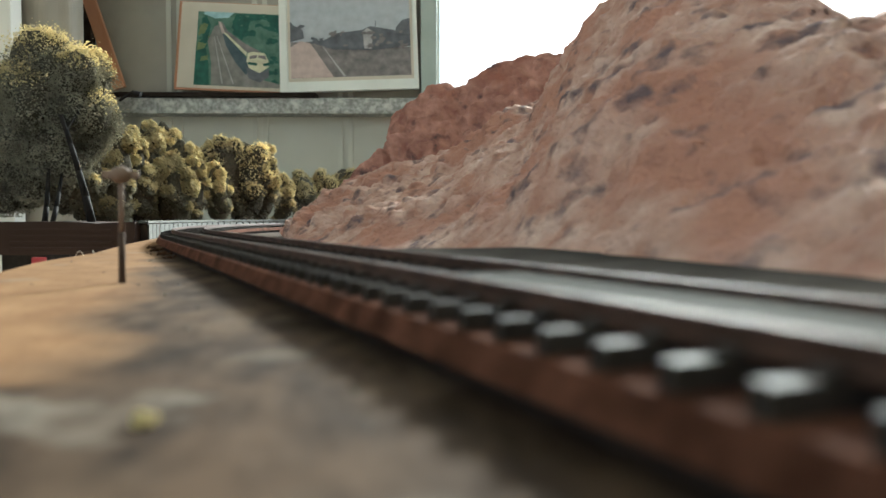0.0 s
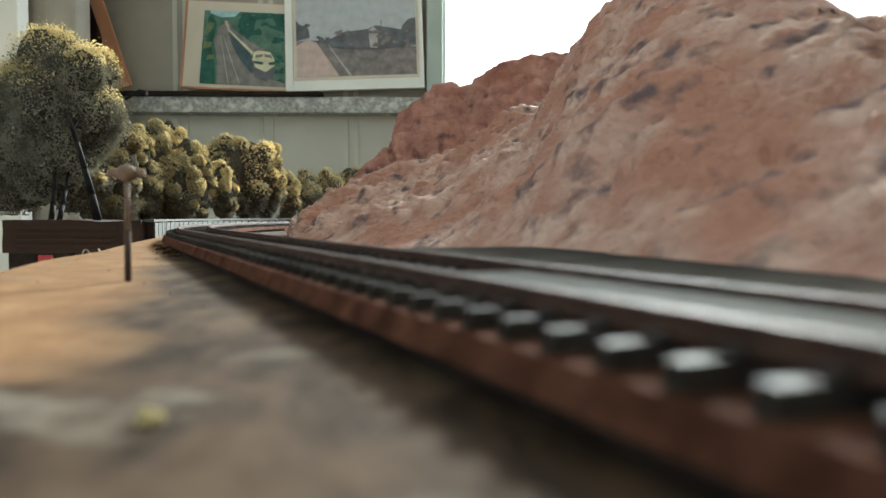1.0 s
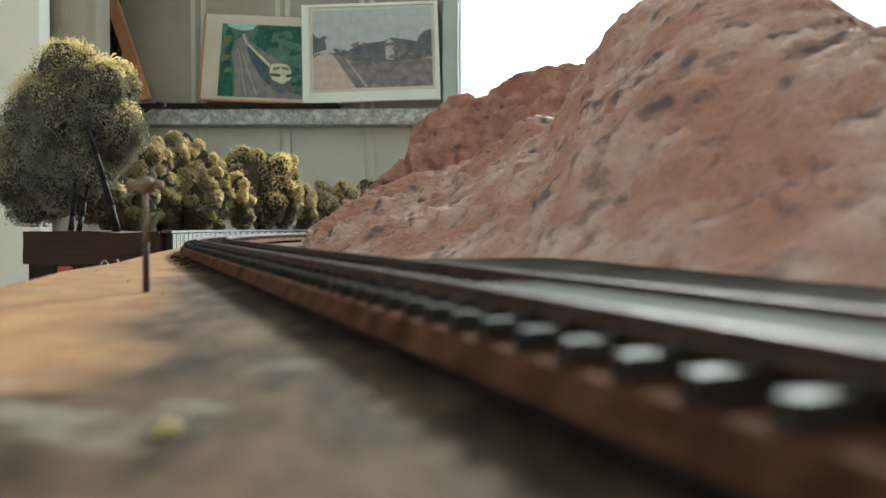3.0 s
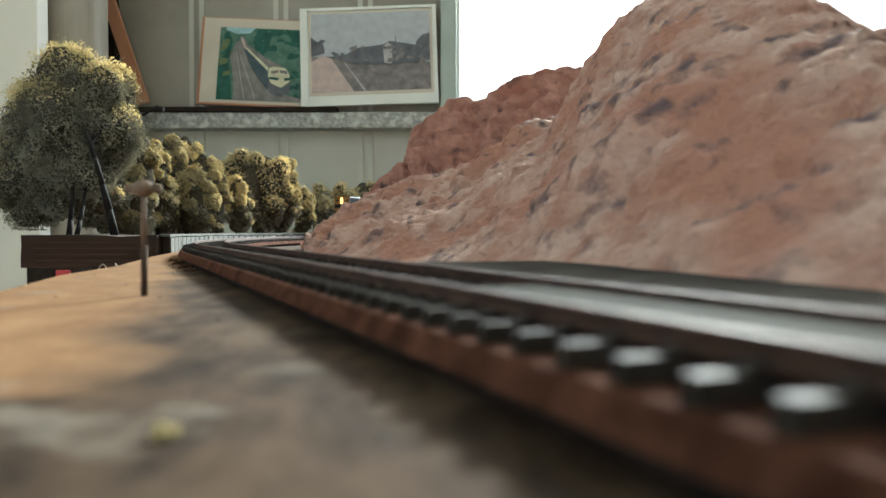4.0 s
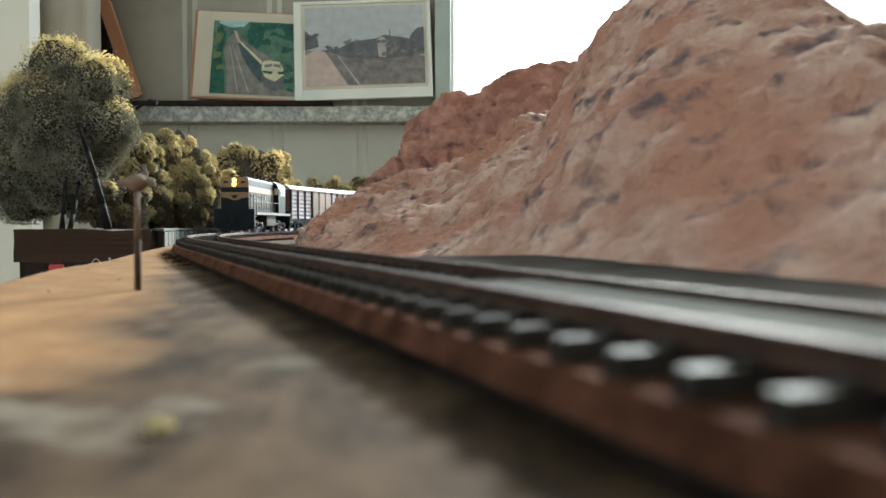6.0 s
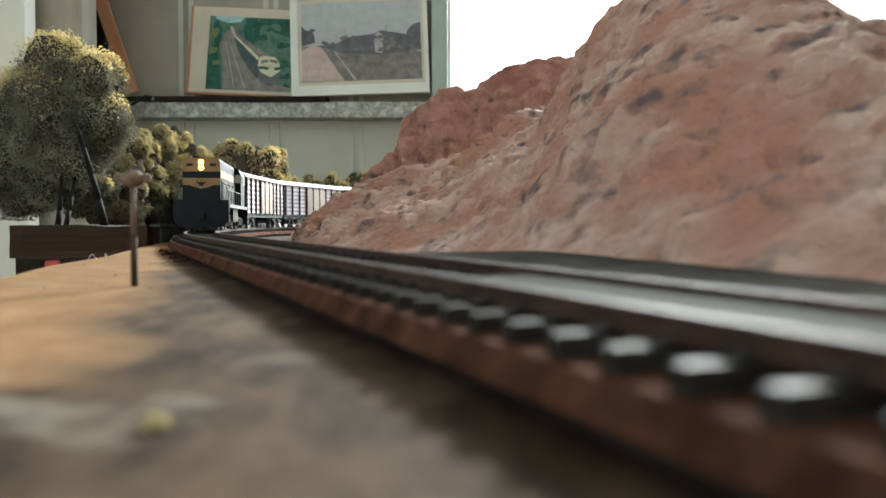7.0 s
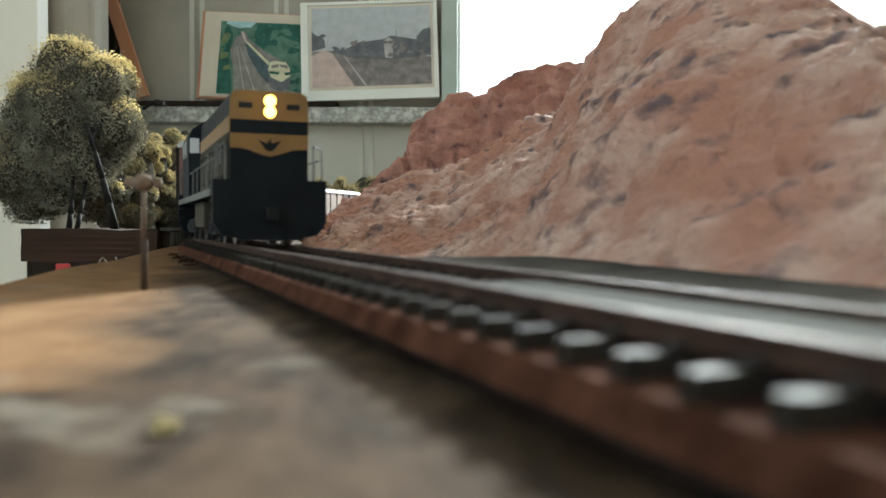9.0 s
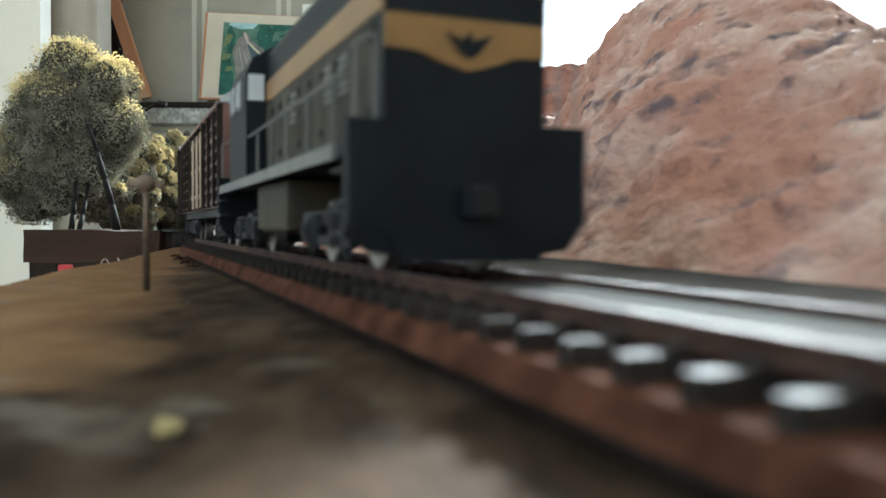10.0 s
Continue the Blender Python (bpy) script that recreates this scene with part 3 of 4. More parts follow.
def locomotive():
    t = thing("diesel_locomotive", "navy and gold model diesel locomotive with lit headlight", "locomotive")
    x1, x0 = LOCO_L / 2, -LOCO_L / 2
    w = HOOD_W / 2
    hood_len = 0.092
    # running board with a pale edge
    bm = B()
    box(bm, (0, 0, 0.0172), (LOCO_L - 0.003, 0.0345, 0.0022), 0.0003)
    fp = part("footplate", bm, M_NAVY, t)
    for y in (-0.0175, 0.0175):
        bm = B()
        box(bm, (-0.002, y, 0.0168), (LOCO_L - 0.012, 0.0006, 0.0022))
        part("valance", bm, M_PALE, fp, "pale edge strip")
    # hood: rounded shoulders
    prof = [(-w, 0.018), (w, 0.018), (w, HOOD_Z - 0.0026), (w - 0.0004, HOOD_Z - 0.0011), (w - 0.0014, HOOD_Z - 0.0003), (w - 0.0030, HOOD_Z),
            (-w + 0.0030, HOOD_Z), (-w + 0.0014, HOOD_Z - 0.0003), (-w + 0.0004, HOOD_Z - 0.0011), (-w, HOOD_Z - 0.0026)]
    bm = B()
    outline_plate(bm, prof, x1 - 0.0022 - hood_len, hood_len)
    hood = part("long_hood", bm, M_NAVY, t)
    xf = x1 - 0.0022
    # gold nose panel, navy band below it, and the gold band with its point
    bm = B()
    outline_plate(bm, [(-w, 0.0395), (w, 0.0395), (w, HOOD_Z - 0.0026), (w - 0.0004, HOOD_Z - 0.0011), (w - 0.0014, HOOD_Z - 0.0003), (w - 0.003, HOOD_Z),
                       (-w + 0.003, HOOD_Z), (-w + 0.0014, HOOD_Z - 0.0003), (-w + 0.0004, HOOD_Z - 0.0011), (-w, HOOD_Z - 0.0026)], xf + 0.00005, 0.00035)
    part("nose_panel", bm, M_GOLD, hood, "gold painted upper nose")
    bm = B()
    pts = [(-w, 0.0352), (w, 0.0352), (w, 0.0306)] + [(y * w, 0.0306 - 0.0026 * max(0.0, 1 - abs(y) / 0.62) ** 0.7) for y in (0.6, 0.4, 0.2, 0, -0.2, -0.4, -0.6)] + [(-w, 0.0306)]
    outline_plate(bm, pts, xf + 0.00005, 0.0003)
    part("chevron_band", bm, M_GOLD, hood, "gold band with a pointed lower edge")
    bm = B()
    outline_plate(bm, [(-0.0036, 0.0332), (-0.0008, 0.0322), (0, 0.0335), (0.0008, 0.0322), (0.0036, 0.0332), (0.0014, 0.0304), (0, 0.0296), (-0.0014, 0.0304)], xf + 0.0004, 0.0002)
    part("emblem", bm, M_NAVY, hood, "small dark winged emblem")
    for y in (-w - 0.0001, w + 0.0001):
        bm = B()
        box(bm, (xf - hood_len / 2, y, 0.0381), (hood_len, 0.0003, 0.0048))
        part("side_stripe", bm, M_GOLD, hood, "gold stripe along the hood")
        # louvred doors of the engine room
        for k in range(9):
            bm = B()
            xd = xf - 0.0085 - k * 0.0096
            sy = 1 if y > 0 else -1
            box(bm, (xd, y + sy * 0.0002, 0.0272), (0.0090, 0.0005, 0.0150), 0.0001)
            door = part("engine_door", bm, M_HOODSIDE, hood, "grey engine room door")
            bm = B()
            for z in (0.0222, 0.0322):
                box(bm, (xd + 0.0040, y + sy * 0.0006, z), (0.0008, 0.0005, 0.0014))
            part("hinge", bm, M_BLACK, door)
            if k in (1, 2, 5):
                bm = B()
                for j in range(5):
                    box(bm, (xd - 0.0004, y + sy * 0.0006, 0.0272 + j * 0.0013), (0.0056, 0.0004, 0.0006))
                part("grille", bm, M_PALE, door, "pale slatted grille")
    for zc in (0.0455, 0.0420):
        bm = B()
        rod(bm, (xf + 0.0002, 0, zc), (xf + 0.0012, 0, zc), 0.0021, 20)
        rim = part("headlight", bm, M_BLACK, hood, "round black headlight rim")
        bm = B()
        rod(bm, (xf + 0.0010, 0, zc), (xf + 0.0015, 0, zc), 0.0019, 20)
        part("lens", bm, M_LAMP, rim, "glowing yellow lens")
    for y in (-0.0075, 0.0075):
        bm = B()
        box(bm, (xf + 0.0004, y, 0.0440), (0.0006, 0.0042, 0.0018), 0.0003)
        part("marker_light", bm, M_BLACK, hood)
    # exhaust and radiator fan on the roof
    bm = B()
    box(bm, (xf - 0.045, 0, HOOD_Z + 0.0010), (0.006, 0.004, 0.0022), 0.0004)
    part("exhaust", bm, M_BLACK, hood)
    bm = B()
    rod(bm, (xf - 0.014, 0, HOOD_Z), (xf - 0.014, 0, HOOD_Z + 0.0009), 0.0075, 20)
    part("fan_grille", bm, M_BLACK, hood)
    # cab
    xc = xf - hood_len - 0.0150
    cw = 0.0172
    top = HOOD_Z + 0.0012
    cprof = [(-cw, 0.018), (cw, 0.018), (cw, 0.0425), (cw - 0.0016, top - 0.0036), (cw - 0.006, top - 0.0007), (0, top), (-cw + 0.006, top - 0.0007), (-cw + 0.0016, top - 0.0036), (-cw, 0.0425)]
    bm = B()
    outline_plate(bm, cprof, xc - 0.0150, 0.030)
    cab = part("cab", bm, M_NAVY, t)
    for y in (-1, 1):
        for xw in (-0.0068, 0.0040):
            bm = B()
            box(bm, (xc + xw, y * (cw + 0.0001), 0.0385), (0.0078, 0.0005, 0.0072), 0.0003)
            win = part("side_window", bm, M_PALE, cab, "pale window surround")
            bm = B()
            box(bm, (xc + xw, y * (cw + 0.0004), 0.0385), (0.0064, 0.0004, 0.0058))
            part("pane", bm, M_GLASS, win)
        bm = B()
        box(bm, (xc + 0.0151, y * 0.0148, 0.0392), (0.0005, 0.0038, 0.0062), 0.0002)
        part("front_window", bm, M_GLASS, cab)
    # short end behind the cab
    bm = B()
    box(bm, ((x0 + 0.003 + xc - 0.015) / 2, 0, 0.0300), (xc - 0.015 - x0 - 0.003, HOOD_W, 0.024), 0.0012)
    part("short_hood", bm, M_NAVY, t)
    # headstocks with steps
    for sx in (1, -1):
        bm = B()
        yw = 0.0178
        pts = [(-yw, 0.0206), (yw, 0.0206), (yw, 0.0070), (yw - 0.0030, 0.0030), (0.0085, 0.0022), (-0.0085, 0.0022), (-yw + 0.0030, 0.0030), (-yw, 0.0070)]
        outline_plate(bm, pts, sx * (LOCO_L / 2 - 0.0012) - 0.0012, 0.0024)
        hs = part("headstock", bm, M_NAVY, t, "dark buffer beam with cut lower corners")
        bm = B()
        box(bm, (sx * (LOCO_L / 2 + 0.0022), 0, 0.0098), (0.0045, 0.0036, 0.0042), 0.0006)
        part("coupler", bm, M_BLACK, hs)
        bm = B()
        outline_plate(bm, [(-0.013, 0.0064), (0.013, 0.0064), (0.010, 0.0016), (-0.010, 0.0016)], sx * (LOCO_L / 2 + 0.0002), 0.0006)
        part("pilot_plate", bm, M_NAVY, hs)
        for y in (-1, 1):
            bm = B()
            for k in range(3):
                box(bm, (sx * (LOCO_L / 2 - 0.005), y * 0.0168, 0.0055 + k * 0.0042), (0.006, 0.0022, 0.0006))
            part("step", bm, M_BLACK, hs)
            bm = B()
            xr = sx * (LOCO_L / 2 - 0.0012)
            rod(bm, (xr, y * 0.0166, 0.018), (xr, y * 0.0166, 0.0305), 0.00030, 6)
            rod(bm, (xr, y * 0.0166, 0.0305), (xr, y * 0.0138, 0.0318), 0.00030, 6)
            rod(bm, (xr, y * 0.0138, 0.0318), (xr, y * 0.0138, 0.018), 0.00030, 6)
            part("handrail", bm, M_PALE, hs, "thin pale handrail")
    for y in (-1, 1):
        bm = B()
        rod(bm, (-0.026, y * 0.0166, 0.0275), (x1 - 0.006, y * 0.0166, 0.0275), 0.00028, 6)
        for k in range(6):
            xp = -0.024 + k * 0.0172
            rod(bm, (xp, y * 0.0166, 0.0182), (xp, y * 0.0166, 0.0275), 0.00028, 6)
        part("side_rail", bm, M_PALE, t, "thin pale side handrail on stanchions")
    # tanks and bogies
    bm = B()
    box(bm, (0, 0, 0.0105), (0.036, 0.030, 0.0100), 0.0012)
    part("fuel_tank", bm, M_HOODSIDE, t, "grey fuel tank")
    for xb in (-0.045, 0.045):
        b, ws = bogie(t, xb, 0.028)
        WHEELS.extend(ws)
    return t


def van():
    t = thing("louvre_van", "red brown louvre goods van with sunlit pale roof", "goods van", "vans of the train")
    L, w = VAN_L, 0.0160
    z0, z1, ztop = 0.0125, 0.0440, 0.0497
    zc, hh = (z0 + z1) / 2, z1 - z0
    bm = B()
    box(bm, (0, 0, zc), (L, 2 * w - 0.0012, hh), 0.0003)
    body = part("body", bm, M_VAN, t)
    bm = B()
    prof = [((w + 0.0006) * math.cos(a), z1 + (ztop - z1) * math.sin(a)) for a in [math.pi * k / 12 for k in range(13)]]
    outline_plate(bm, prof, -L / 2 - 0.0006, L + 0.0012)
    part("roof", bm, M_ROOF, t, "pale silver curved roof")
    bm = B()
    box(bm, (0, 0, 0.0110), (L - 0.002, 0.029, 0.0028), 0.0002)
    part("underframe", bm, M_BLACK, t)
    bays = 9
    bw = (L - 0.004) / bays
    for sy in (-1, 1):
        y = sy * w
        for k in range(bays + 1):
            bm = B()
            wide = 0.0022 if k in (0, 3, 6, 9) else 0.0009
            box(bm, (-L / 2 + 0.002 + k * bw, y * (1.02 if wide > 0.002 else 1.0), zc), (wide, 0.0016, hh - 0.0004))
            part("stile", bm, M_DARK, body, "dark upright post" if wide > 0.002 else "")
        for k in range(bays):
            xc = -L / 2 + 0.002 + (k + 0.5) * bw
            bm = B()
            if k in (3, 4, 5):
                box(bm, (xc, y * 0.995, zc - 0.0006), (bw - 0.0020, 0.0008, hh - 0.003), 0.0002)
                for z in (0.17, 0.5, 0.83):
                    box(bm, (xc, y * 1.02, z0 + z * hh), (bw - 0.0024, 0.0006, 0.0014))
                part("sliding_door", bm, M_DOOR, body, "beige braced door")
            else:
                sawtooth(bm, xc - bw / 2 + 0.0010, xc + bw / 2 - 0.0010, y, z0 + 0.0012, 0.0042, 7, sy)
                part("louvre_panel", bm, M_LOUVRE, body, "panel of slanting louvres")
        bm = B()
        box(bm, (0, y * 1.01, z1 + 0.0003), (L, 0.0014, 0.0012))
        part("cornice", bm, M_VAN, body)
    for sx in (-1, 1):
        bm = B()
        box(bm, (sx * (L / 2 + 0.002), 0, 0.0102), (0.004, 0.003, 0.003), 0.0005)
        part("coupler", bm, M_BLACK, t)
    for xb in (-0.053, 0.053):
        bogie(t, xb, 0.020, 0.0120)
    return t


LOCO = locomotive()
VANS = [van()]
for k in range(3):
    VANS.append(copy_thing(VANS[0], Matrix()))
for v in VANS:
    WHEELS.extend(o for o in v.children_recursive if o.name.startswith("wheelset"))

# where the locomotive's front is along the line, by time
RUN = [(0.0, -0.868), (4.0, -0.252), (4.5, -0.1785), (5.0, -0.105), (5.5, -0.029), (7.0, 0.2255), (7.5, 0.308), (8.0, 0.3855), (8.5, 0.458),
       (9.0, 0.532), (9.5, 0.6085), (10.0, 0.6885)]


def run_at(t):
    """Smooth through the rows above."""
    for i in range(len(RUN) - 1):
        (a, p), (b, q) = RUN[i], RUN[i + 1]
        if t <= b:
            def slope(k):
                lo, hi = RUN[max(k - 1, 0)], RUN[min(k + 1, len(RUN) - 1)]
                return (hi[1] - lo[1]) / (hi[0] - lo[0])
            h, u = b - a, (t - a) / (b - a)
            return (2 * u ** 3 - 3 * u ** 2 + 1) * p + (u ** 3 - 2 * u ** 2 + u) * h * slope(i) + (3 * u ** 2 - 2 * u ** 3) * q + (u ** 3 - u ** 2) * h * slope(i + 1)
    return RUN[-1][1]


def on_track(s_mid, half):
    a, b = track(s_mid - half)[0], track(s_mid + half)[0]
    d = b - a
    p = (a + b) / 2
    return Matrix.Translation((p.x, p.y, 0)) @ Matrix.Rotation(math.atan2(d.y, d.x), 4, "Z")


# ---- trees ----
TETRA = np.array(((1, 1, 1), (1, -1, -1), (-1, 1, -1), (-1, -1, 1)), float) * 0.8
TETF = np.array(((0, 1, 2), (0, 3, 1), (0, 2, 3), (1, 3, 2)))


def clumps(name, centres, sizes, rng, material, parent):
    """Many small ragged clumps of foliage as one part."""
    n = len(centres)
    jit = rng.uniform(0.5, 1.6, (n, 4, 1)) * TETRA[None] + rng.normal(0, 0.45, (n, 4, 3))
    verts = (centres[:, None, :] + jit * sizes[:, None, None]).reshape(-1, 3)
    faces = (TETF[None] + 4 * np.arange(n)[:, None, None]).reshape(-1, 3)
    me = bpy.data.meshes.new(name)
    me.from_pydata(verts.tolist(), [], faces.tolist())
    me.materials.append(material)
    ob = new(name, me)
    ob.parent = parent
    return tagged(ob, kind="stuff")


def model_tree(seed, at, crown, radii, trunk_to, label, n, size, thin=1.0, lobes=26, shade=0.45):
    """Base at a place; the crown's middle and half sizes relative to it."""
    rng = np.random.default_rng(seed)
    t = thing("model_tree", label, "tree", "model trees", at=Matrix.Translation(at))
    crown, radii = np.array(crown), np.array(radii)
    # trunk in a gentle bend, and limbs into the crown
    bm = B()
    tip = Vector(trunk_to)
    side = Vector((tip.z * 0.03, 0, 0))
    pts = [Vector((0, 0, 0)) * (1 - u) ** 2 + (tip * 0.45 + side) * 2 * u * (1 - u) + tip * u * u for u in (0, .25, .5, .75, 1)]
    r0 = 0.0028 * thin
    for i in range(4):
        rod(bm, pts[i], pts[i + 1] + (pts[i + 1] - pts[i]) * 0.04, r0 * (1 - 0.14 * i), 9, r0 * (1 - 0.14 * (i + 1)))
    part("trunk", bm, M_BARK, t, smooth=True)
    bm = B()
    for k in range(5):
        d = rng.normal(0, 1, 3)
        d /= np.linalg.norm(d)
        d[1], d[2] = abs(d[1]), abs(d[2])
        end = Vector(crown + d * radii * 0.6)
        st = pts[3].lerp(pts[4], rng.uniform(0.5, 1))
        mid = st.lerp(end, 0.5) + Vector((0, 0, 0.003))
        rod(bm, st, mid, r0 * 0.4, 6, r0 * 0.28)
        rod(bm, mid, end, r0 * 0.28, 6, r0 * 0.1)
    part("limb", bm, M_BARK, t)
    # foliage in lobes: dense skins with gaps between, tufts at the edge
    lob = rng.normal(0, 1, (lobes, 3))
    lob /= np.linalg.norm(lob, axis=1)[:, None]
    lc = crown + lob * radii * rng.uniform(0.40, 0.70, (lobes, 1))
    lr = rng.uniform(0.26, 0.48, lobes) * radii.min()
    # opaque fibre core, its dark colour standing for shade in the gaps
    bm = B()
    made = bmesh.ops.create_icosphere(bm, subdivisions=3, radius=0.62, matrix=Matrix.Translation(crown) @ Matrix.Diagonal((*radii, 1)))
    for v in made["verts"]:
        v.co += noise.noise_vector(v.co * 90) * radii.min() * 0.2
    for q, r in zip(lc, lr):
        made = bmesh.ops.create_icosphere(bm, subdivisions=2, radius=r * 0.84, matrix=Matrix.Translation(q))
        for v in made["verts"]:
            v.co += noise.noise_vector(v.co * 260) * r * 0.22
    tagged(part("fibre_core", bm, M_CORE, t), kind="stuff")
    which = rng.integers(0, lobes, n)
    d = rng.normal(0, 1, (n, 3))
    d /= np.linalg.norm(d, axis=1)[:, None]
    c = lc[which] + d * (lr[which] * np.clip(rng.normal(0.94, 0.13, n), 0.5, 1.35))[:, None]
    c[:, 2] = np.maximum(c[:, 2], 0.004)
    sz = size * rng.uniform(0.5, 1.35, n)
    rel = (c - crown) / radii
    # light put into colour: yellow foam up and outward, grey fibre low and inside
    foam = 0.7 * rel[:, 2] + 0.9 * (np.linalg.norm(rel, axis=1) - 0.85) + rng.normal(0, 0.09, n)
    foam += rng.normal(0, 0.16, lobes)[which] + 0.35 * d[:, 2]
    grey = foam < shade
    clumps("crown", c[~grey], sz[~grey], rng, M_LEAF_LIT, t)
    clumps("undergrowth", c[grey], sz[grey], rng, M_LEAF_SHADE, t)
    return t


BLOCK_TOP = 0.0033
# three trees on the timber block; the big one leans and has a bare stub of a branch
FRONT = 0.59


def seen(x, y, d):
    return px(x, y, d)


def crown_at(base, x, y, d):
    c = seen(x, y, d)
    return (c.x - base.x, d - base.y, c.z - BLOCK_TOP)


def front_trees():
    lab = "large model tree with grey green foliage and a leaning dark trunk"
    k = FRONT / 1450
    base = seen(197, 404, FRONT)
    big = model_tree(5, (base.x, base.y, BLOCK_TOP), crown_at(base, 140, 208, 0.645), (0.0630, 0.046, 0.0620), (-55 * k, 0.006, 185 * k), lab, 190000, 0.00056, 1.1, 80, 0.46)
    bm = B()
    rod(bm, (44 * k, 0.01, 216 * k), (74 * k, 0.0, 226 * k), 0.0011, 8, 0.0008)
    rod(bm, (74 * k, 0.0, 226 * k), (90 * k, -0.001, 222 * k), 0.0015, 8, 0.0018)
    part("stub_branch", bm, M_BARK, big, "bare stub of a branch")
    base = seen(116, 404, FRONT + 0.015)
    model_tree(6, (base.x, base.y, BLOCK_TOP), crown_at(base, 66, 300, 0.665), (0.046, 0.040, 0.050), (-14 * k, 0.02, 110 * k),
               "dense model tree with dark shaded foliage", 80000, 0.00058, 0.8, 44, 0.30)
    base = seen(130, 404, FRONT + 0.012)
    model_tree(7, (base.x, base.y, BLOCK_TOP), crown_at(base, 156, 318, 0.685), (0.040, 0.030, 0.044), (-12 * k, 0.03, 110 * k),
               "slim model tree with sparse grey foliage", 26000, 0.00080, 0.7, 34, 0.05)


front_trees()
ROW = (  # base, top, half width, distance
    (240, 222, 34, .72), (272, 228, 26, .76), (297, 217, 29, .80), (324, 219, 30, .86), (354, 252, 28, .82), (376, 268, 22, .84), (336, 292, 36, .79),
    (222, 285, 34, .74), (188, 298, 34, .75), (284, 300, 28, .77), (418, 297, 23, .88), (426, 247, 38, .96), (470, 256, 42, .98), (498, 268, 28, 1.0),
    (532, 326, 22, 1.10), (566, 321, 28, 1.3), (602, 316, 28, 1.36), (642, 308, 34, 1.45))
for i, (bx, top, half, dist) in enumerate(ROW):
    k = dist / 1450
    z0 = BOARD_Z
    base = seen(bx, 400, dist)
    full = (EYE + (400 - top) * k - z0) * 1.07
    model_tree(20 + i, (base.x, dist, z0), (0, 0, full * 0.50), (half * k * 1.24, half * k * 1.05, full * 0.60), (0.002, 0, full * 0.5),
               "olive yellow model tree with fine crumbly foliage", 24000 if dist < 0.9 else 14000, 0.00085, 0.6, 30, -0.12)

# ---- small things near the camera and at the edge ----
def block():
    a, b = seen(30, 408, .565), seen(271, 465, .565)
    t = thing("timber_block", "dark stained timber block beside the bench under the trees", "timber block")
    bm = B()
    box(bm, ((a.x + b.x) / 2, .592, (BLOCK_TOP + b.z) / 2), (b.x - a.x, .054, BLOCK_TOP - b.z))
    bmesh.ops.subdivide_edges(bm, edges=bm.edges, cuts=10, use_grid_fill=True)
    for v in bm.verts:
        v.co += 0.0007 * noise.noise_vector(v.co * 90) + 0.0012 * noise.noise_vector(v.co * 25)
    part("beam", bm, M_TIMBER, t)
    bm = B()
    for j in range(4):
        z = b.z + 0.004 + j * 0.0042
        box(bm, ((a.x + b.x) / 2 + 0.003 * (-1) ** j, .5645, z), (b.x - a.x - 0.014 - 0.01 * (j % 2), .0012, .0022), 0.0004)
    part("plank_edge", bm, M_TIMBER, t, "rough sawn layers along the face")
    bm = B()
    box(bm, (a.x + .05, .60, (FLOOR_Z + b.z) / 2), (.018, .03, b.z - FLOOR_Z))
    part("post", bm, M_DARK, t, "dark post holding the block")


block()


def pin():
    t = thing("track_pin", "slim brown pin with a round head standing in the bench", "pin", at=Matrix.Translation((-0.0712, 0.193, BOARD_Z)) @ Matrix.Scale(0.885, 4))
    bm = B()
    rod(bm, (0, 0, -0.003), (0, 0, 0.0135), 0.0009, 12)
    part("shank", bm, M_PIN, t, smooth=True)
    bm = B()
    rod(bm, (0, 0, 0.0135), (0, 0, 0.0275), 0.0008, 12, 0.0007)
    part("collar", bm, M_PINHEAD, t, "paler upper sleeve", smooth=True)
    bm = B()
    bmesh.ops.create_uvsphere(bm, u_segments=14, v_segments=9, radius=0.0029, matrix=Matrix.Translation((0, 0, 0.0286)) @ Matrix.Diagonal((1, 1, 0.8, 1)))
    box(bm, (0, 0, 0.0286), (0.0096, 0.0014, 0.0022), 0.0005)
    part("head", bm, M_PINHEAD, t, "rounded pale head with a cross bar", smooth=True)


pin()


def edging():
    """The low block wall on the outside of the curve."""
    t = thing("low_wall", "low pale grey model wall of weathered blocks beside the track", "model wall")
    bm = B()
    sweep(bm, [(-0.0375, BOARD_Z), (-0.0330, BOARD_Z), (-0.0330, 0.0020), (-0.0375, 0.0020)], -0.50, 0.19, 0.012)
    part("core", bm, M_DARK, t)
    bm = B()
    sweep(bm, [(-0.0385, 0.0024), (-0.0318, 0.0024), (-0.0318, 0.0040), (-0.0385, 0.0040)], -0.50, 0.195, 0.012)
    part("coping", bm, M_STONE, t, "pale coping strip")
    bm = B()
    box(bm, (0, 0, 0), (0.0150, 0.0012, 0.0115), 0.0006)
    me = mesh_of("block", bm, M_STONE)
    s = 0.182
    while s > -0.46:
        p, d = track(s, -0.0325)
        ob = new("block", me)
        ob.parent = t
        ob.matrix_basis = Matrix.Translation((p.x, p.y, -0.0042)) @ Matrix.Rotation(math.atan2(d.y, d.x), 4, "Z")
        s -= 0.0162


edging()


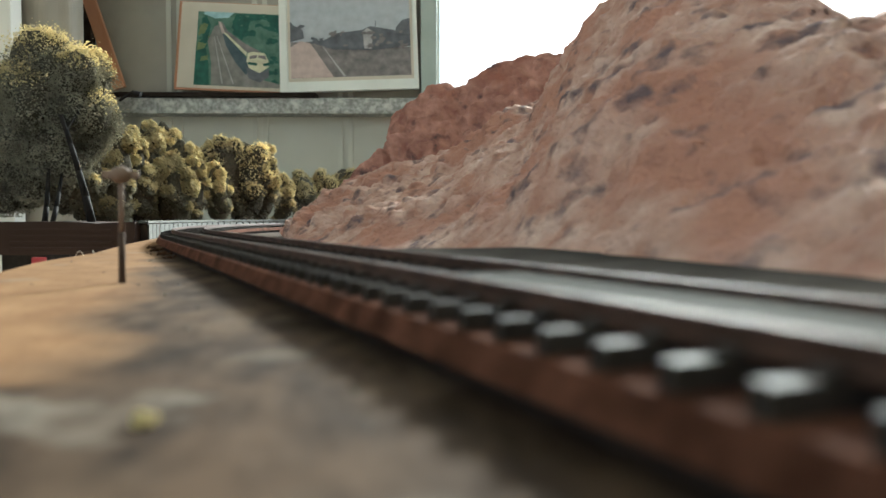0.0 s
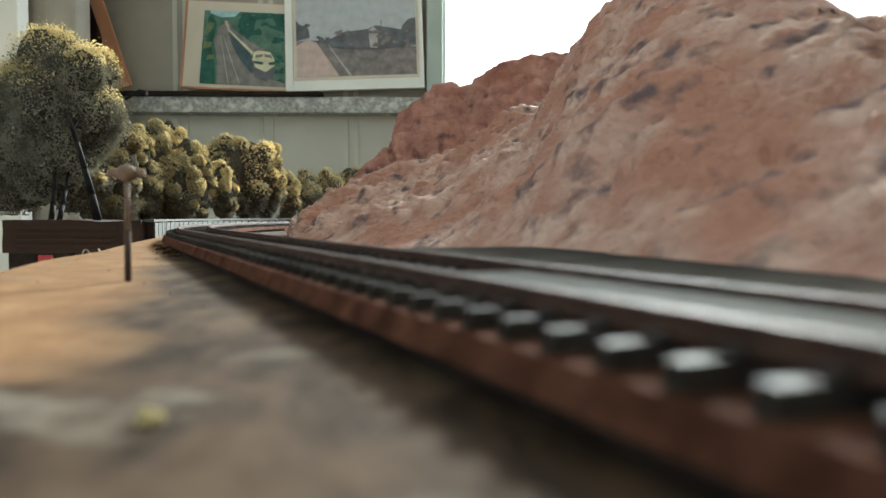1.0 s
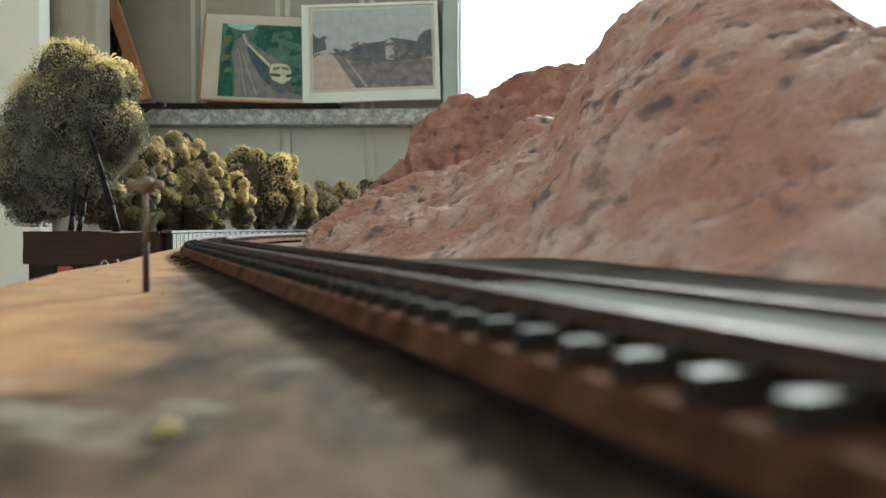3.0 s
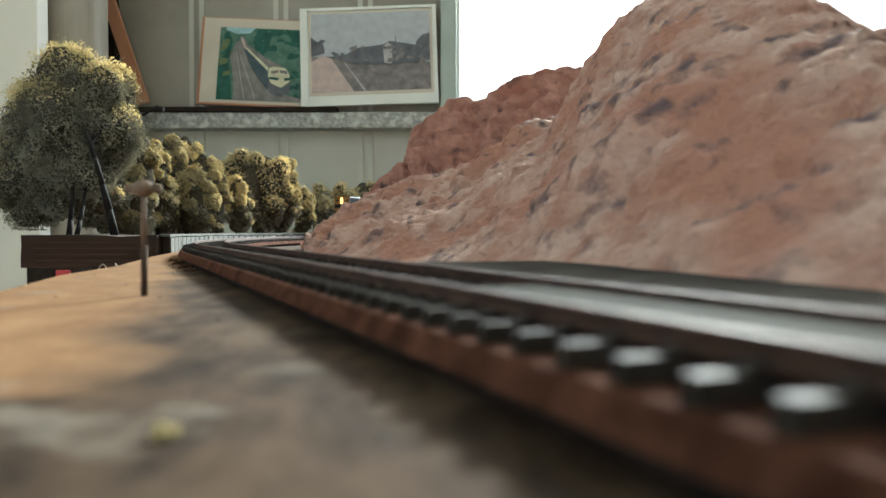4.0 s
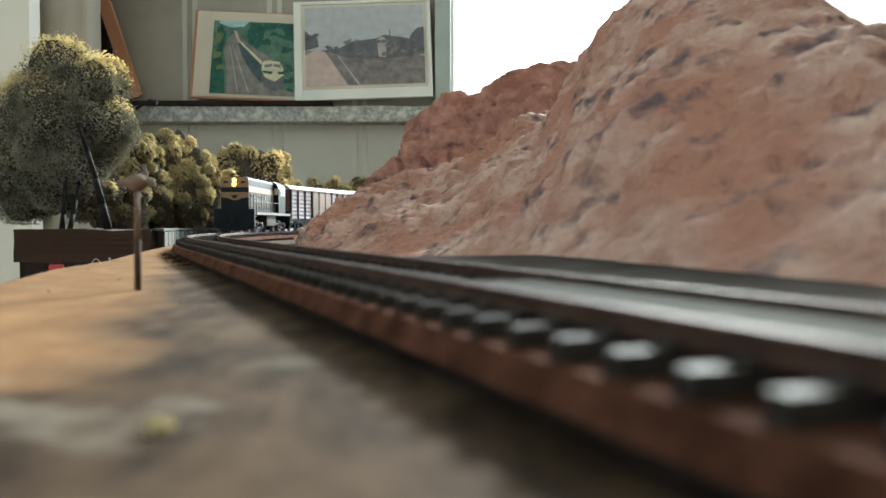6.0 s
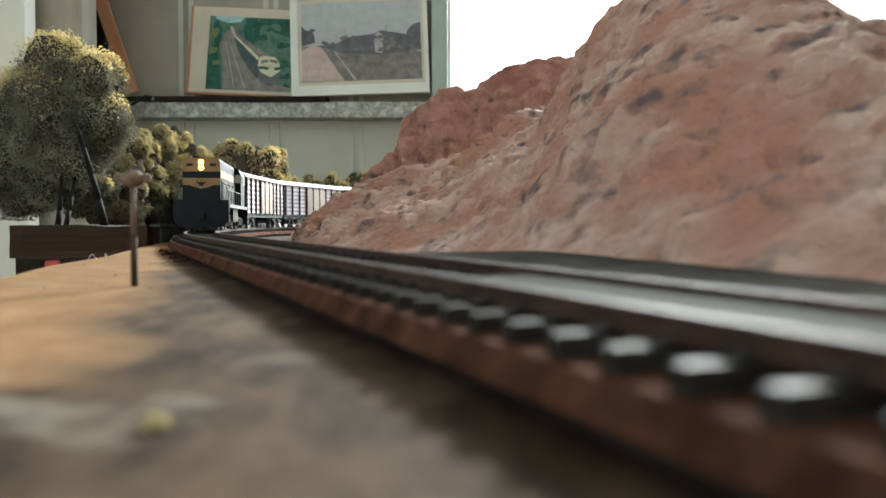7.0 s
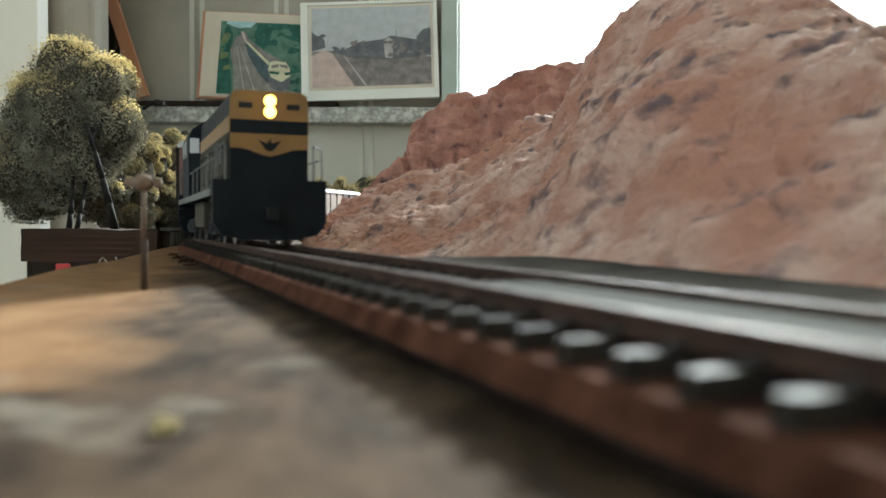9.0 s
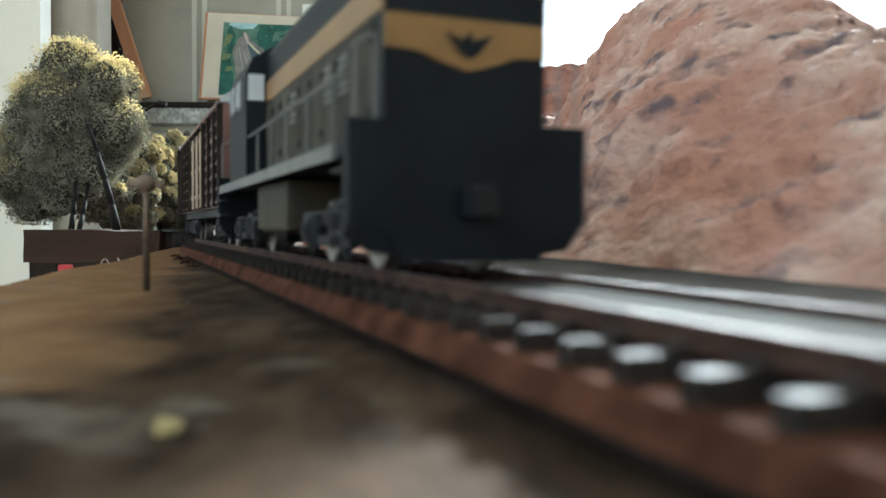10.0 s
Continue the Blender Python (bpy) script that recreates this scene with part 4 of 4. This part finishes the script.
def crumbs():
    rnd = random.Random(4)
    bm = B()
    for k in range(9):
        m = Matrix.Translation((rnd.uniform(-.0010, .0010), rnd.uniform(-.0010, .0010), rnd.uniform(0.0002, .0012)))
        bmesh.ops.create_icosphere(bm, subdivisions=1, radius=rnd.uniform(.0005, .0011), matrix=m)
    q = (EYE - BOARD_Z) * 1450 / (768 - 400)
    single("foam_crumb", bm, M_CRUMB, "crumb of yellow scatter foam on the bench", "crumb", at=Matrix.Translation(((288 - 784) / 1450 * q, q, BOARD_Z)) @ Matrix.Scale(0.6, 4))
    # loose grit by the bench edge and along the roadbed
    bm = B()
    for k in range(110):
        if k % 2:
            s = rnd.uniform(0.1, 0.85)
            p = track(s, -rnd.uniform(0.0205, 0.034))[0]
        else:
            p = track(rnd.uniform(0.0, 0.6), -rnd.uniform(0.02, 0.06))[0]
        r = rnd.uniform(0.0001, 0.00032)
        bmesh.ops.create_icosphere(bm, subdivisions=1, radius=r, matrix=Matrix.Translation((p.x, p.y, BOARD_Z + r * 0.6)) @ Matrix.Diagonal((1, 1.4, 0.7, 1)))
    single("grit", bm, M_STONE, "scattered pale grit on the bench", "grit", kind="stuff")


crumbs()


def fibres_and_scatter():
    """A curled fibre on the bench edge, and clumps of brown scatter where the cork begins its curve."""
    rnd = random.Random(12)
    for k, (x, y, r, turn) in enumerate(((-0.1385, 0.330, 0.0019, 0.4), (-0.1415, 0.352, 0.0014, 1.6))):
        bm = B()
        pts = [Vector((r * 1.6 * (u - 0.5), r * 0.5 * math.sin(3 * u), r * 0.9 * math.sin(math.pi * u) + 0.0002)) for u in [i / 9 for i in range(10)]]
        for a, b in zip(pts, pts[1:]):
            rod(bm, a, b, 0.00014, 6)
        single("loose_fibre", bm, M_CARD, "pale curled fibre lying on the bench edge", "fibre", "fibres on the bench",
               at=Matrix.Translation((x, y, BOARD_Z)) @ Matrix.Rotation(turn, 4, "Z"))
    for k, (s, off, size) in enumerate(((0.44, 0.0188, 0.6), (0.40, 0.0192, 0.5), (0.47, 0.0186, 0.4), (0.36, 0.0190, 0.45))):
        p = track(s, -off)[0]
        bm = B()
        for j in range(26):
            r = rnd.uniform(0.0005, 0.0012) * size
            c = (rnd.gauss(0, 0.0020) * size, rnd.gauss(0, 0.007) * size, r * 0.7 + abs(rnd.gauss(0, 0.0008)) * size)
            made = bmesh.ops.create_icosphere(bm, subdivisions=1, radius=r, matrix=Matrix.Translation(c))
            for v in made["verts"]:
                v.co += noise.noise_vector(v.co * 900) * r * 0.4
        single("scatter_clump", bm, M_SCATTER, "clump of dark brown scatter beside the cork roadbed", "scatter", "scatter clumps",
               at=Matrix.Translation((p.x, p.y, BOARD_Z)))


fibres_and_scatter()


def under_bench():
    """What shows beyond the bench edge, below the block."""
    p = seen(106, 459, 1.25)
    t = thing("storage_box", "dark storage box with a red clasp behind the bench", "box", at=Matrix.Translation((p.x, 1.25, FLOOR_Z)))
    h = p.z - FLOOR_Z
    bm = B()
    box(bm, (0, 0, h / 2), (.064, .1, h), 0.004)
    part("body", bm, M_DARK, t)
    bm = B()
    box(bm, (0.024, -0.053, h - 0.014), (.020, .008, 0.016), 0.003)
    part("clasp", bm, M_RED, t, "bright red clasp")


under_bench()


# ---- the wall behind ----
def flat_shape(pts, x0, z0, w, h):
    """A thin plate from an outline given in parts of a print's width and height."""
    bm = B()
    extrude_profile(bm, [(x0 + u * w, z0 + v * h) for u, v in pts], -0.0002, 0.0002)
    return bm


def dabs(seed, n, area, size, x0, z0, w, h):
    """Small ragged dabs of ink inside an area given in parts of a print."""
    rnd = random.Random(seed)
    bm = B()
    u0, v0, u1, v1 = area
    for k in range(n):
        u, v, r = rnd.uniform(u0, u1), rnd.uniform(v0, v1), size * rnd.uniform(0.5, 1.4)
        y = -0.00002 * k
        vs = []
        for i in range(9):
            a = 2 * math.pi * i / 9
            q = r * rnd.uniform(0.55, 1.2)
            vs.append(bm.verts.new((x0 + (u + q * math.cos(a)) * w, y, z0 + max(0.01, min(0.99, v + 0.8 * q * math.sin(a))) * h)))
        bm.faces.new(vs)
    return bm


def picture_engine():
    """Mounted print: a streamlined diesel with its train in green country."""
    d = WALL_Y - 0.035
    a, b = seen(346, 14, d), seen(532, 172, d)
    w, h = b.x - a.x, a.z - b.z
    m = Matrix.Translation((a.x, d - 0.012, 0.2670 + w * math.sin(radians(2.5)))) @ Matrix.Rotation(radians(-7), 4, "X") @ Matrix.Rotation(radians(2.5), 4, "Y")
    t = thing("picture", "mounted colour print of a blue and gold train in green country", "picture", "pictures on the wall rail", at=m)
    bm = B()
    box(bm, (w / 2, 0.004, h / 2), (w, 0.006, h), 0.0008)
    part("backing", bm, M_BRACE, t, "brown board backing")
    bm = B()
    box(bm, (w / 2 + 0.004, 0, h / 2 + 0.001), (w - 0.004, 0.0016, h - 0.006))
    part("mount", bm, M_CARD, t, "cream card mount")
    x0, z0, pw, ph = w * 0.185, h * 0.055, w * 0.80, h * 0.83
    layers = (("print", M_P_GREEN, ((0, 0), (1, 0), (1, 1), (0, 1))),
              ("sky", M_P_SKY, ((.06, .97), (.20, .91), (.36, .93), (.42, 1), (.08, 1))),
              ("far_bank", M_P_DARK, ((.44, .98), (.40, .80), (.52, .62), (.60, .74), (.80, .66), (.97, .72), (1, .95), (.78, 1))),
              ("bush", M_P_GREEN, ((.56, .70), (.72, .52), (.84, .58), (.92, .80), (.80, .92), (.62, .90))),
              ("trackbed", M_P_GREY, ((.20, 0), (1, 0), (1, .05), (.80, .10), (.60, .24), (.36, .66), (.27, .84), (.20, .80), (.13, .60), (.19, .30))),
              ("bank", M_P_DARK, ((0, 0), (.18, 0), (.16, .28), (.11, .52), (.16, .80), (.10, .95), (.05, .90), (.07, .62), (0, .55))),
              ("grass_patch", M_P_LIME, ((.01, .46), (.10, .50), (.12, .56), (.02, .58))),
              ("grass_patch", M_P_LIME, ((.02, .68), (.09, .70), (.13, .82), (.08, .84), (.03, .78))),
              ("grass_patch", M_P_LIME, ((.06, .32), (.15, .34), (.14, .40), (.07, .38))),
              ("train_side", M_P_BLUE, ((.30, .71), (.35, .68), (.61, .37), (.63, .19), (.60, .16), (.47, .32), (.35, .54))),
              ("train_roof", M_P_MUD, ((.25, .86), (.29, .86), (.36, .74), (.57, .58), (.77, .475), (.61, .46), (.33, .705), (.27, .78))),
              ("side_stripe", M_P_CREAM, ((.31, .715), (.34, .715), (.60, .46), (.595, .41))),
              ("coach", M_P_PINK, ((.245, .86), (.275, .86), (.33, .72), (.30, .70))),
              ("nose", M_P_CREAM, ((.61, .45), (.66, .474), (.805, .46), (.854, .37), (.866, .28), (.768, .19), (.646, .22), (.60, .346))),
              ("skirt", M_P_DUSK, ((.60, .27), (.756, .185), (.87, .255), (.87, .14), (.77, .06), (.634, .11))),
              ("windscreen", M_P_MUD, ((.63, .41), (.72, .43), (.72, .39), (.64, .37))),
              ("windscreen", M_P_MUD, ((.735, .43), (.82, .42), (.83, .375), (.74, .39))),
              ("nose_stripe", M_P_DARK, ((.61, .33), (.735, .32), (.725, .285), (.625, .295))),
              ("nose_stripe", M_P_DARK, ((.795, .315), (.865, .33), (.865, .29), (.80, .28))),
              ("rail_line", M_P_SMOKE, ((.33, .02), (.345, .02), (.215, .66), (.21, .66))),
              ("rail_line", M_P_SMOKE, ((.46, .02), (.475, .02), (.245, .66), (.24, .66))))
    for i, (nm, mt, pts) in enumerate(layers):
        ob = part(nm, flat_shape(pts, x0, z0, pw, ph), mt, t)
        ob.location.y = -0.0012 - 0.0003 * i
    spots = ((1, 26, (.46, .62, .95, .97), .050, M_P_DARK), (2, 16, (.50, .50, .95, .80), .040, M_P_GREEN), (3, 18, (.02, .30, .12, .92), .030, M_P_DARK),
             (4, 14, (.02, .35, .14, .88), .022, M_P_LIME), (5, 10, (.48, .75, .9, .97), .022, M_P_GREEN), (6, 8, (.88, .05, .97, .42), .035, M_P_DARK))
    for sd, n, area, size, mt in spots:
        ob = part("foliage", dabs(sd, n, area, size, x0, z0, pw, ph), mt, t)
        tagged(ob, kind="stuff")
        ob.location.y = -0.0016 - 0.0007 * (sd < 6)


def picture_station():
    """Framed print: a steam train at a platform under a grey sky."""
    d = WALL_Y - 0.045
    a, b = seen(531, 6, d), seen(772, 184, d)
    w, h = b.x - a.x, a.z - b.z
    m = Matrix.Translation((a.x, d - 0.012, 0.2670)) @ Matrix.Rotation(radians(-7), 4, "X") @ Matrix.Rotation(radians(-2.0), 4, "Y")
    t = thing("picture", "pale framed print of a dark train beside a pink platform", "picture", "pictures on the wall rail", at=m)
    bm = B()
    box(bm, (w / 2, 0.004, h / 2), (w, 0.006, h), 0.0008)
    part("backing", bm, M_FRAME, t)
    fr = 0.055
    for nm, c, s in (("frame_side", (w * fr / 2, h / 2), (w * fr, h)), ("frame_side", (w * (1 - fr / 4), h / 2), (w * fr / 2, h)),
                     ("frame_bottom", (w / 2, h * 0.05), (w, h * 0.10)), ("frame_top", (w / 2, h * 0.985), (w, h * 0.03))):
        bm = B()
        box(bm, (c[0], -0.0005 if "side" in nm else -0.0002, c[1]), (s[0], 0.006, s[1]), 0.0008)
        part(nm, bm, M_FRAME, t)
    x0, z0, pw, ph = w * 0.062, h * 0.105, w * 0.905, h * 0.86
    layers = (("print", M_CARD, ((0, 0), (1, 0), (1, 1), (0, 1))),
              ("sky", M_P_CLOUD, ((.02, .04), (.98, .04), (.98, .97), (.02, .97))),
              ("ground", M_P_MUD, ((.02, .04), (.98, .04), (.98, .36), (.55, .40), (.2, .46), (.02, .46))),
              ("platform", M_P_PINK, ((.02, .04), (.36, .04), (.18, .44), (.10, .47), (.02, .40))),
              ("far_trees", M_P_DUSK, ((.02, .46), (.13, .50), (.12, .60), (.06, .64), (.02, .70))),
              ("train", M_P_DUSK, ((.16, .45), (.22, .43), (.36, .36), (.70, .34), (.98, .38), (.98, .54), (.90, .54), (.88, .56), (.66, .62), (.60, .58), (.40, .55), (.30, .48))),
              ("smokebox", M_P_SMOKE, ((.61, .36), (.67, .35), (.68, .56), (.64, .60), (.60, .56))),
              ("signal_post", M_P_DUSK, ((.70, .60), (.708, .60), (.706, .68), (.702, .68))),
              ("side_tree", M_P_DUSK, ((.86, .52), (.98, .50), (.98, .70), (.92, .68), (.87, .60))),
              ("rail_line", M_P_SMOKE, ((.44, .04), (.46, .04), (.28, .40), (.275, .40))))
    for i, (nm, mt, pts) in enumerate(layers):
        ob = part(nm, flat_shape(pts, x0, z0, pw, ph), mt, t)
        ob.location.y = -0.0006 - 0.0005 * i
    spots = ((11, 12, (.05, .50, .11, .64), .025, M_P_DUSK), (12, 12, (.34, .50, .92, .56), .024, M_P_MUD), 
             (14, 9, (.20, .46, .34, .50), .018, M_P_DUSK), (15, 10, (.45, .38, .95, .50), .030, M_P_MUD))
    for sd, n, area, size, mt in spots:
        ob = part("shading", dabs(sd, n, area, size, x0, z0, pw, ph), mt, t)
        tagged(ob, kind="stuff")
        ob.location.y = -0.0052


picture_engine()
picture_station()


def wall_details():
    wall = bpy.data.objects["wall_north"]
    for k in range(7):
        xr = seen(492, 300, WALL_Y).x + (k - 3) * 0.183
        if xr > WIN_X0 - 0.02 or xr < XL:
            continue
        for o in (-0.008, 0.014):
            bm = B()
            extrude_profile(bm, [(-0.005, 0.0), (0.005, 0.0), (0.005, CEIL_Z - FLOOR_Z), (-0.005, CEIL_Z - FLOOR_Z)], -0.006, 0.0)
            part("rib", bm, M_WALL, wall, at=Matrix.Translation((xr + o, WALL_Y, FLOOR_Z)))
    # a thin darker sheet over the wall above the rail
    bm = B()
    x1 = WIN_X0 - 0.025
    box(bm, ((XL + x1) / 2, WALL_Y - 0.0015, (0.255 + CEIL_Z) / 2), (x1 - XL, 0.003, CEIL_Z - 0.255))
    part("upper_sheet", bm, M_UPPER, wall, "brown grey sheet above the rail")
    # ledge strip under the pictures
    bm = B()
    box(bm, (XL / 2 - 0.12, WALL_Y - 0.045, 0.2620), (0.76, 0.05, 0.0095), 0.001)
    single("ledge_strip", bm, M_DARK, "dark strip lying on the wall rail", "strip")
    # window frame
    t = thing("window_1", "wide bright shed window with a pale frame", "window", kind="structure")
    x = seen(789, 0, WALL_Y - 0.02).x
    for nm, c, s in (("jamb", (x, WALL_Y - 0.005, (WIN_Z0 + WIN_Z1) / 2), (0.034, 0.07, WIN_Z1 - WIN_Z0 + 0.1)),
                     ("jamb", (WIN_X1, WALL_Y - 0.005, (WIN_Z0 + WIN_Z1) / 2), (0.034, 0.07, WIN_Z1 - WIN_Z0 + 0.1)),
                     ("sill", ((WIN_X0 + WIN_X1) / 2, WALL_Y - 0.005, WIN_Z0), (WIN_X1 - WIN_X0 - 0.04, 0.08, 0.03))):
        bm = B()
        box(bm, c, s, 0.003)
        part(nm, bm, M_JAMB, t)
    # lining panel, column and brace at the far corner
    bm = B()
    box(bm, (-0.86, 1.45, (FLOOR_Z + CEIL_Z) / 2), (0.30, 0.04, CEIL_Z - FLOOR_Z), 0.004)
    single("lining_panel", bm, M_CREAM, "tall cream lining panel by the corner", "panel", kind="structure")
    bm = B()
    c = seen(122, 0, 1.52)
    prof = []
    for i in range(25):
        a = math.pi * i / 24
        prof.append((0.062 * math.cos(a), -0.040 * math.sin(a) + 0.0025 * math.cos(7 * a)))
    prof += [(-0.062, 0.02), (0.062, 0.02)]
    lo = [bm.verts.new((x, y, FLOOR_Z)) for x, y in prof]
    hi = [bm.verts.new((x, y, CEIL_Z)) for x, y in prof]
    n = len(prof)
    for i in range(n):
        bm.faces.new((lo[i], lo[(i + 1) % n], hi[(i + 1) % n], hi[i]))
    bm.faces.new(hi)
    bm.faces.new(lo)
    bmesh.ops.recalc_face_normals(bm, faces=bm.faces)
    single("column", bm, M_PILLAR, "beige rounded column cover", "column", kind="structure", at=Matrix.Translation((c.x, 1.52, 0)))
    a, b = seen(190, -8, 1.735), seen(250, 175, 1.735)
    bm = B()
    d = a - b
    q = Matrix.Translation((a + b) / 2 + d * 0.5) @ d.to_track_quat("Z", "Y").to_matrix().to_4x4()
    box(bm, (0, 0, 0), (0.012, 0.026, d.length * 2.0), 0.002, q)
    single("brace_batten", bm, M_BRACE, "orange brown timber brace leaning across the corner", "brace")
    bm = B()
    a = seen(193, 0, 1.765)
    box(bm, (a.x, 1.772, 0.67), (0.024, 0.03, 0.80), 0.002)
    single("dark_post", bm, M_DARK, "dark upright post beside the column", "post", kind="structure")


wall_details()


def sleepers():
    bm = B()
    box(bm, (0, 0, 0), (0.0018, 0.030, 0.0018))
    for y in (-0.00875, 0.00875):
        for o in (-0.0017, 0.0017):
            box(bm, (0, y + o, 0.0011), (0.0018, 0.0012, 0.0007))
    me = mesh_of("sleeper", bm, M_SLEEPER)
    s = S_END - 0.01
    n = 0
    rest = B()
    while s > S_START + 0.02:
        p, d = track(s)
        m = Matrix.Translation((p.x, p.y, -0.0029)) @ Matrix.Rotation(math.atan2(d.y, d.x), 4, "Z")
        if n < 290:
            ob = new("sleeper", me)
            ob.parent = TRACK
            ob.matrix_basis = m
        else:
            box(rest, (0, 0, 0), (0.0021, 0.030, 0.0018), 0, m)
        s -= 0.0072
        n += 1
    tagged(part("far_sleepers", rest, M_SLEEPER, TRACK), kind="stuff")


sleepers()


def motions():
    times = [i * 0.25 for i in range(41)]
    walk(LOCO, [(t, on_track(run_at(t) - LOCO_L / 2, 0.045)) for t in times])
    for k, v in enumerate(VANS):
        lag = LOCO_L + 0.006 + VAN_L / 2 + k * VAN_PITCH
        walk(v, [(t, on_track(run_at(t) - lag, 0.053)) for t in times])
    steps = [i / 15 for i in range(151)]
    for w in WHEELS:
        x, y, z = w.location
        walk(w, [(t, Matrix.Translation((x, y, z)) @ Matrix.Rotation((run_at(t) - RUN[0][1]) / 0.0055, 4, "Y")) for t in steps])


motions()
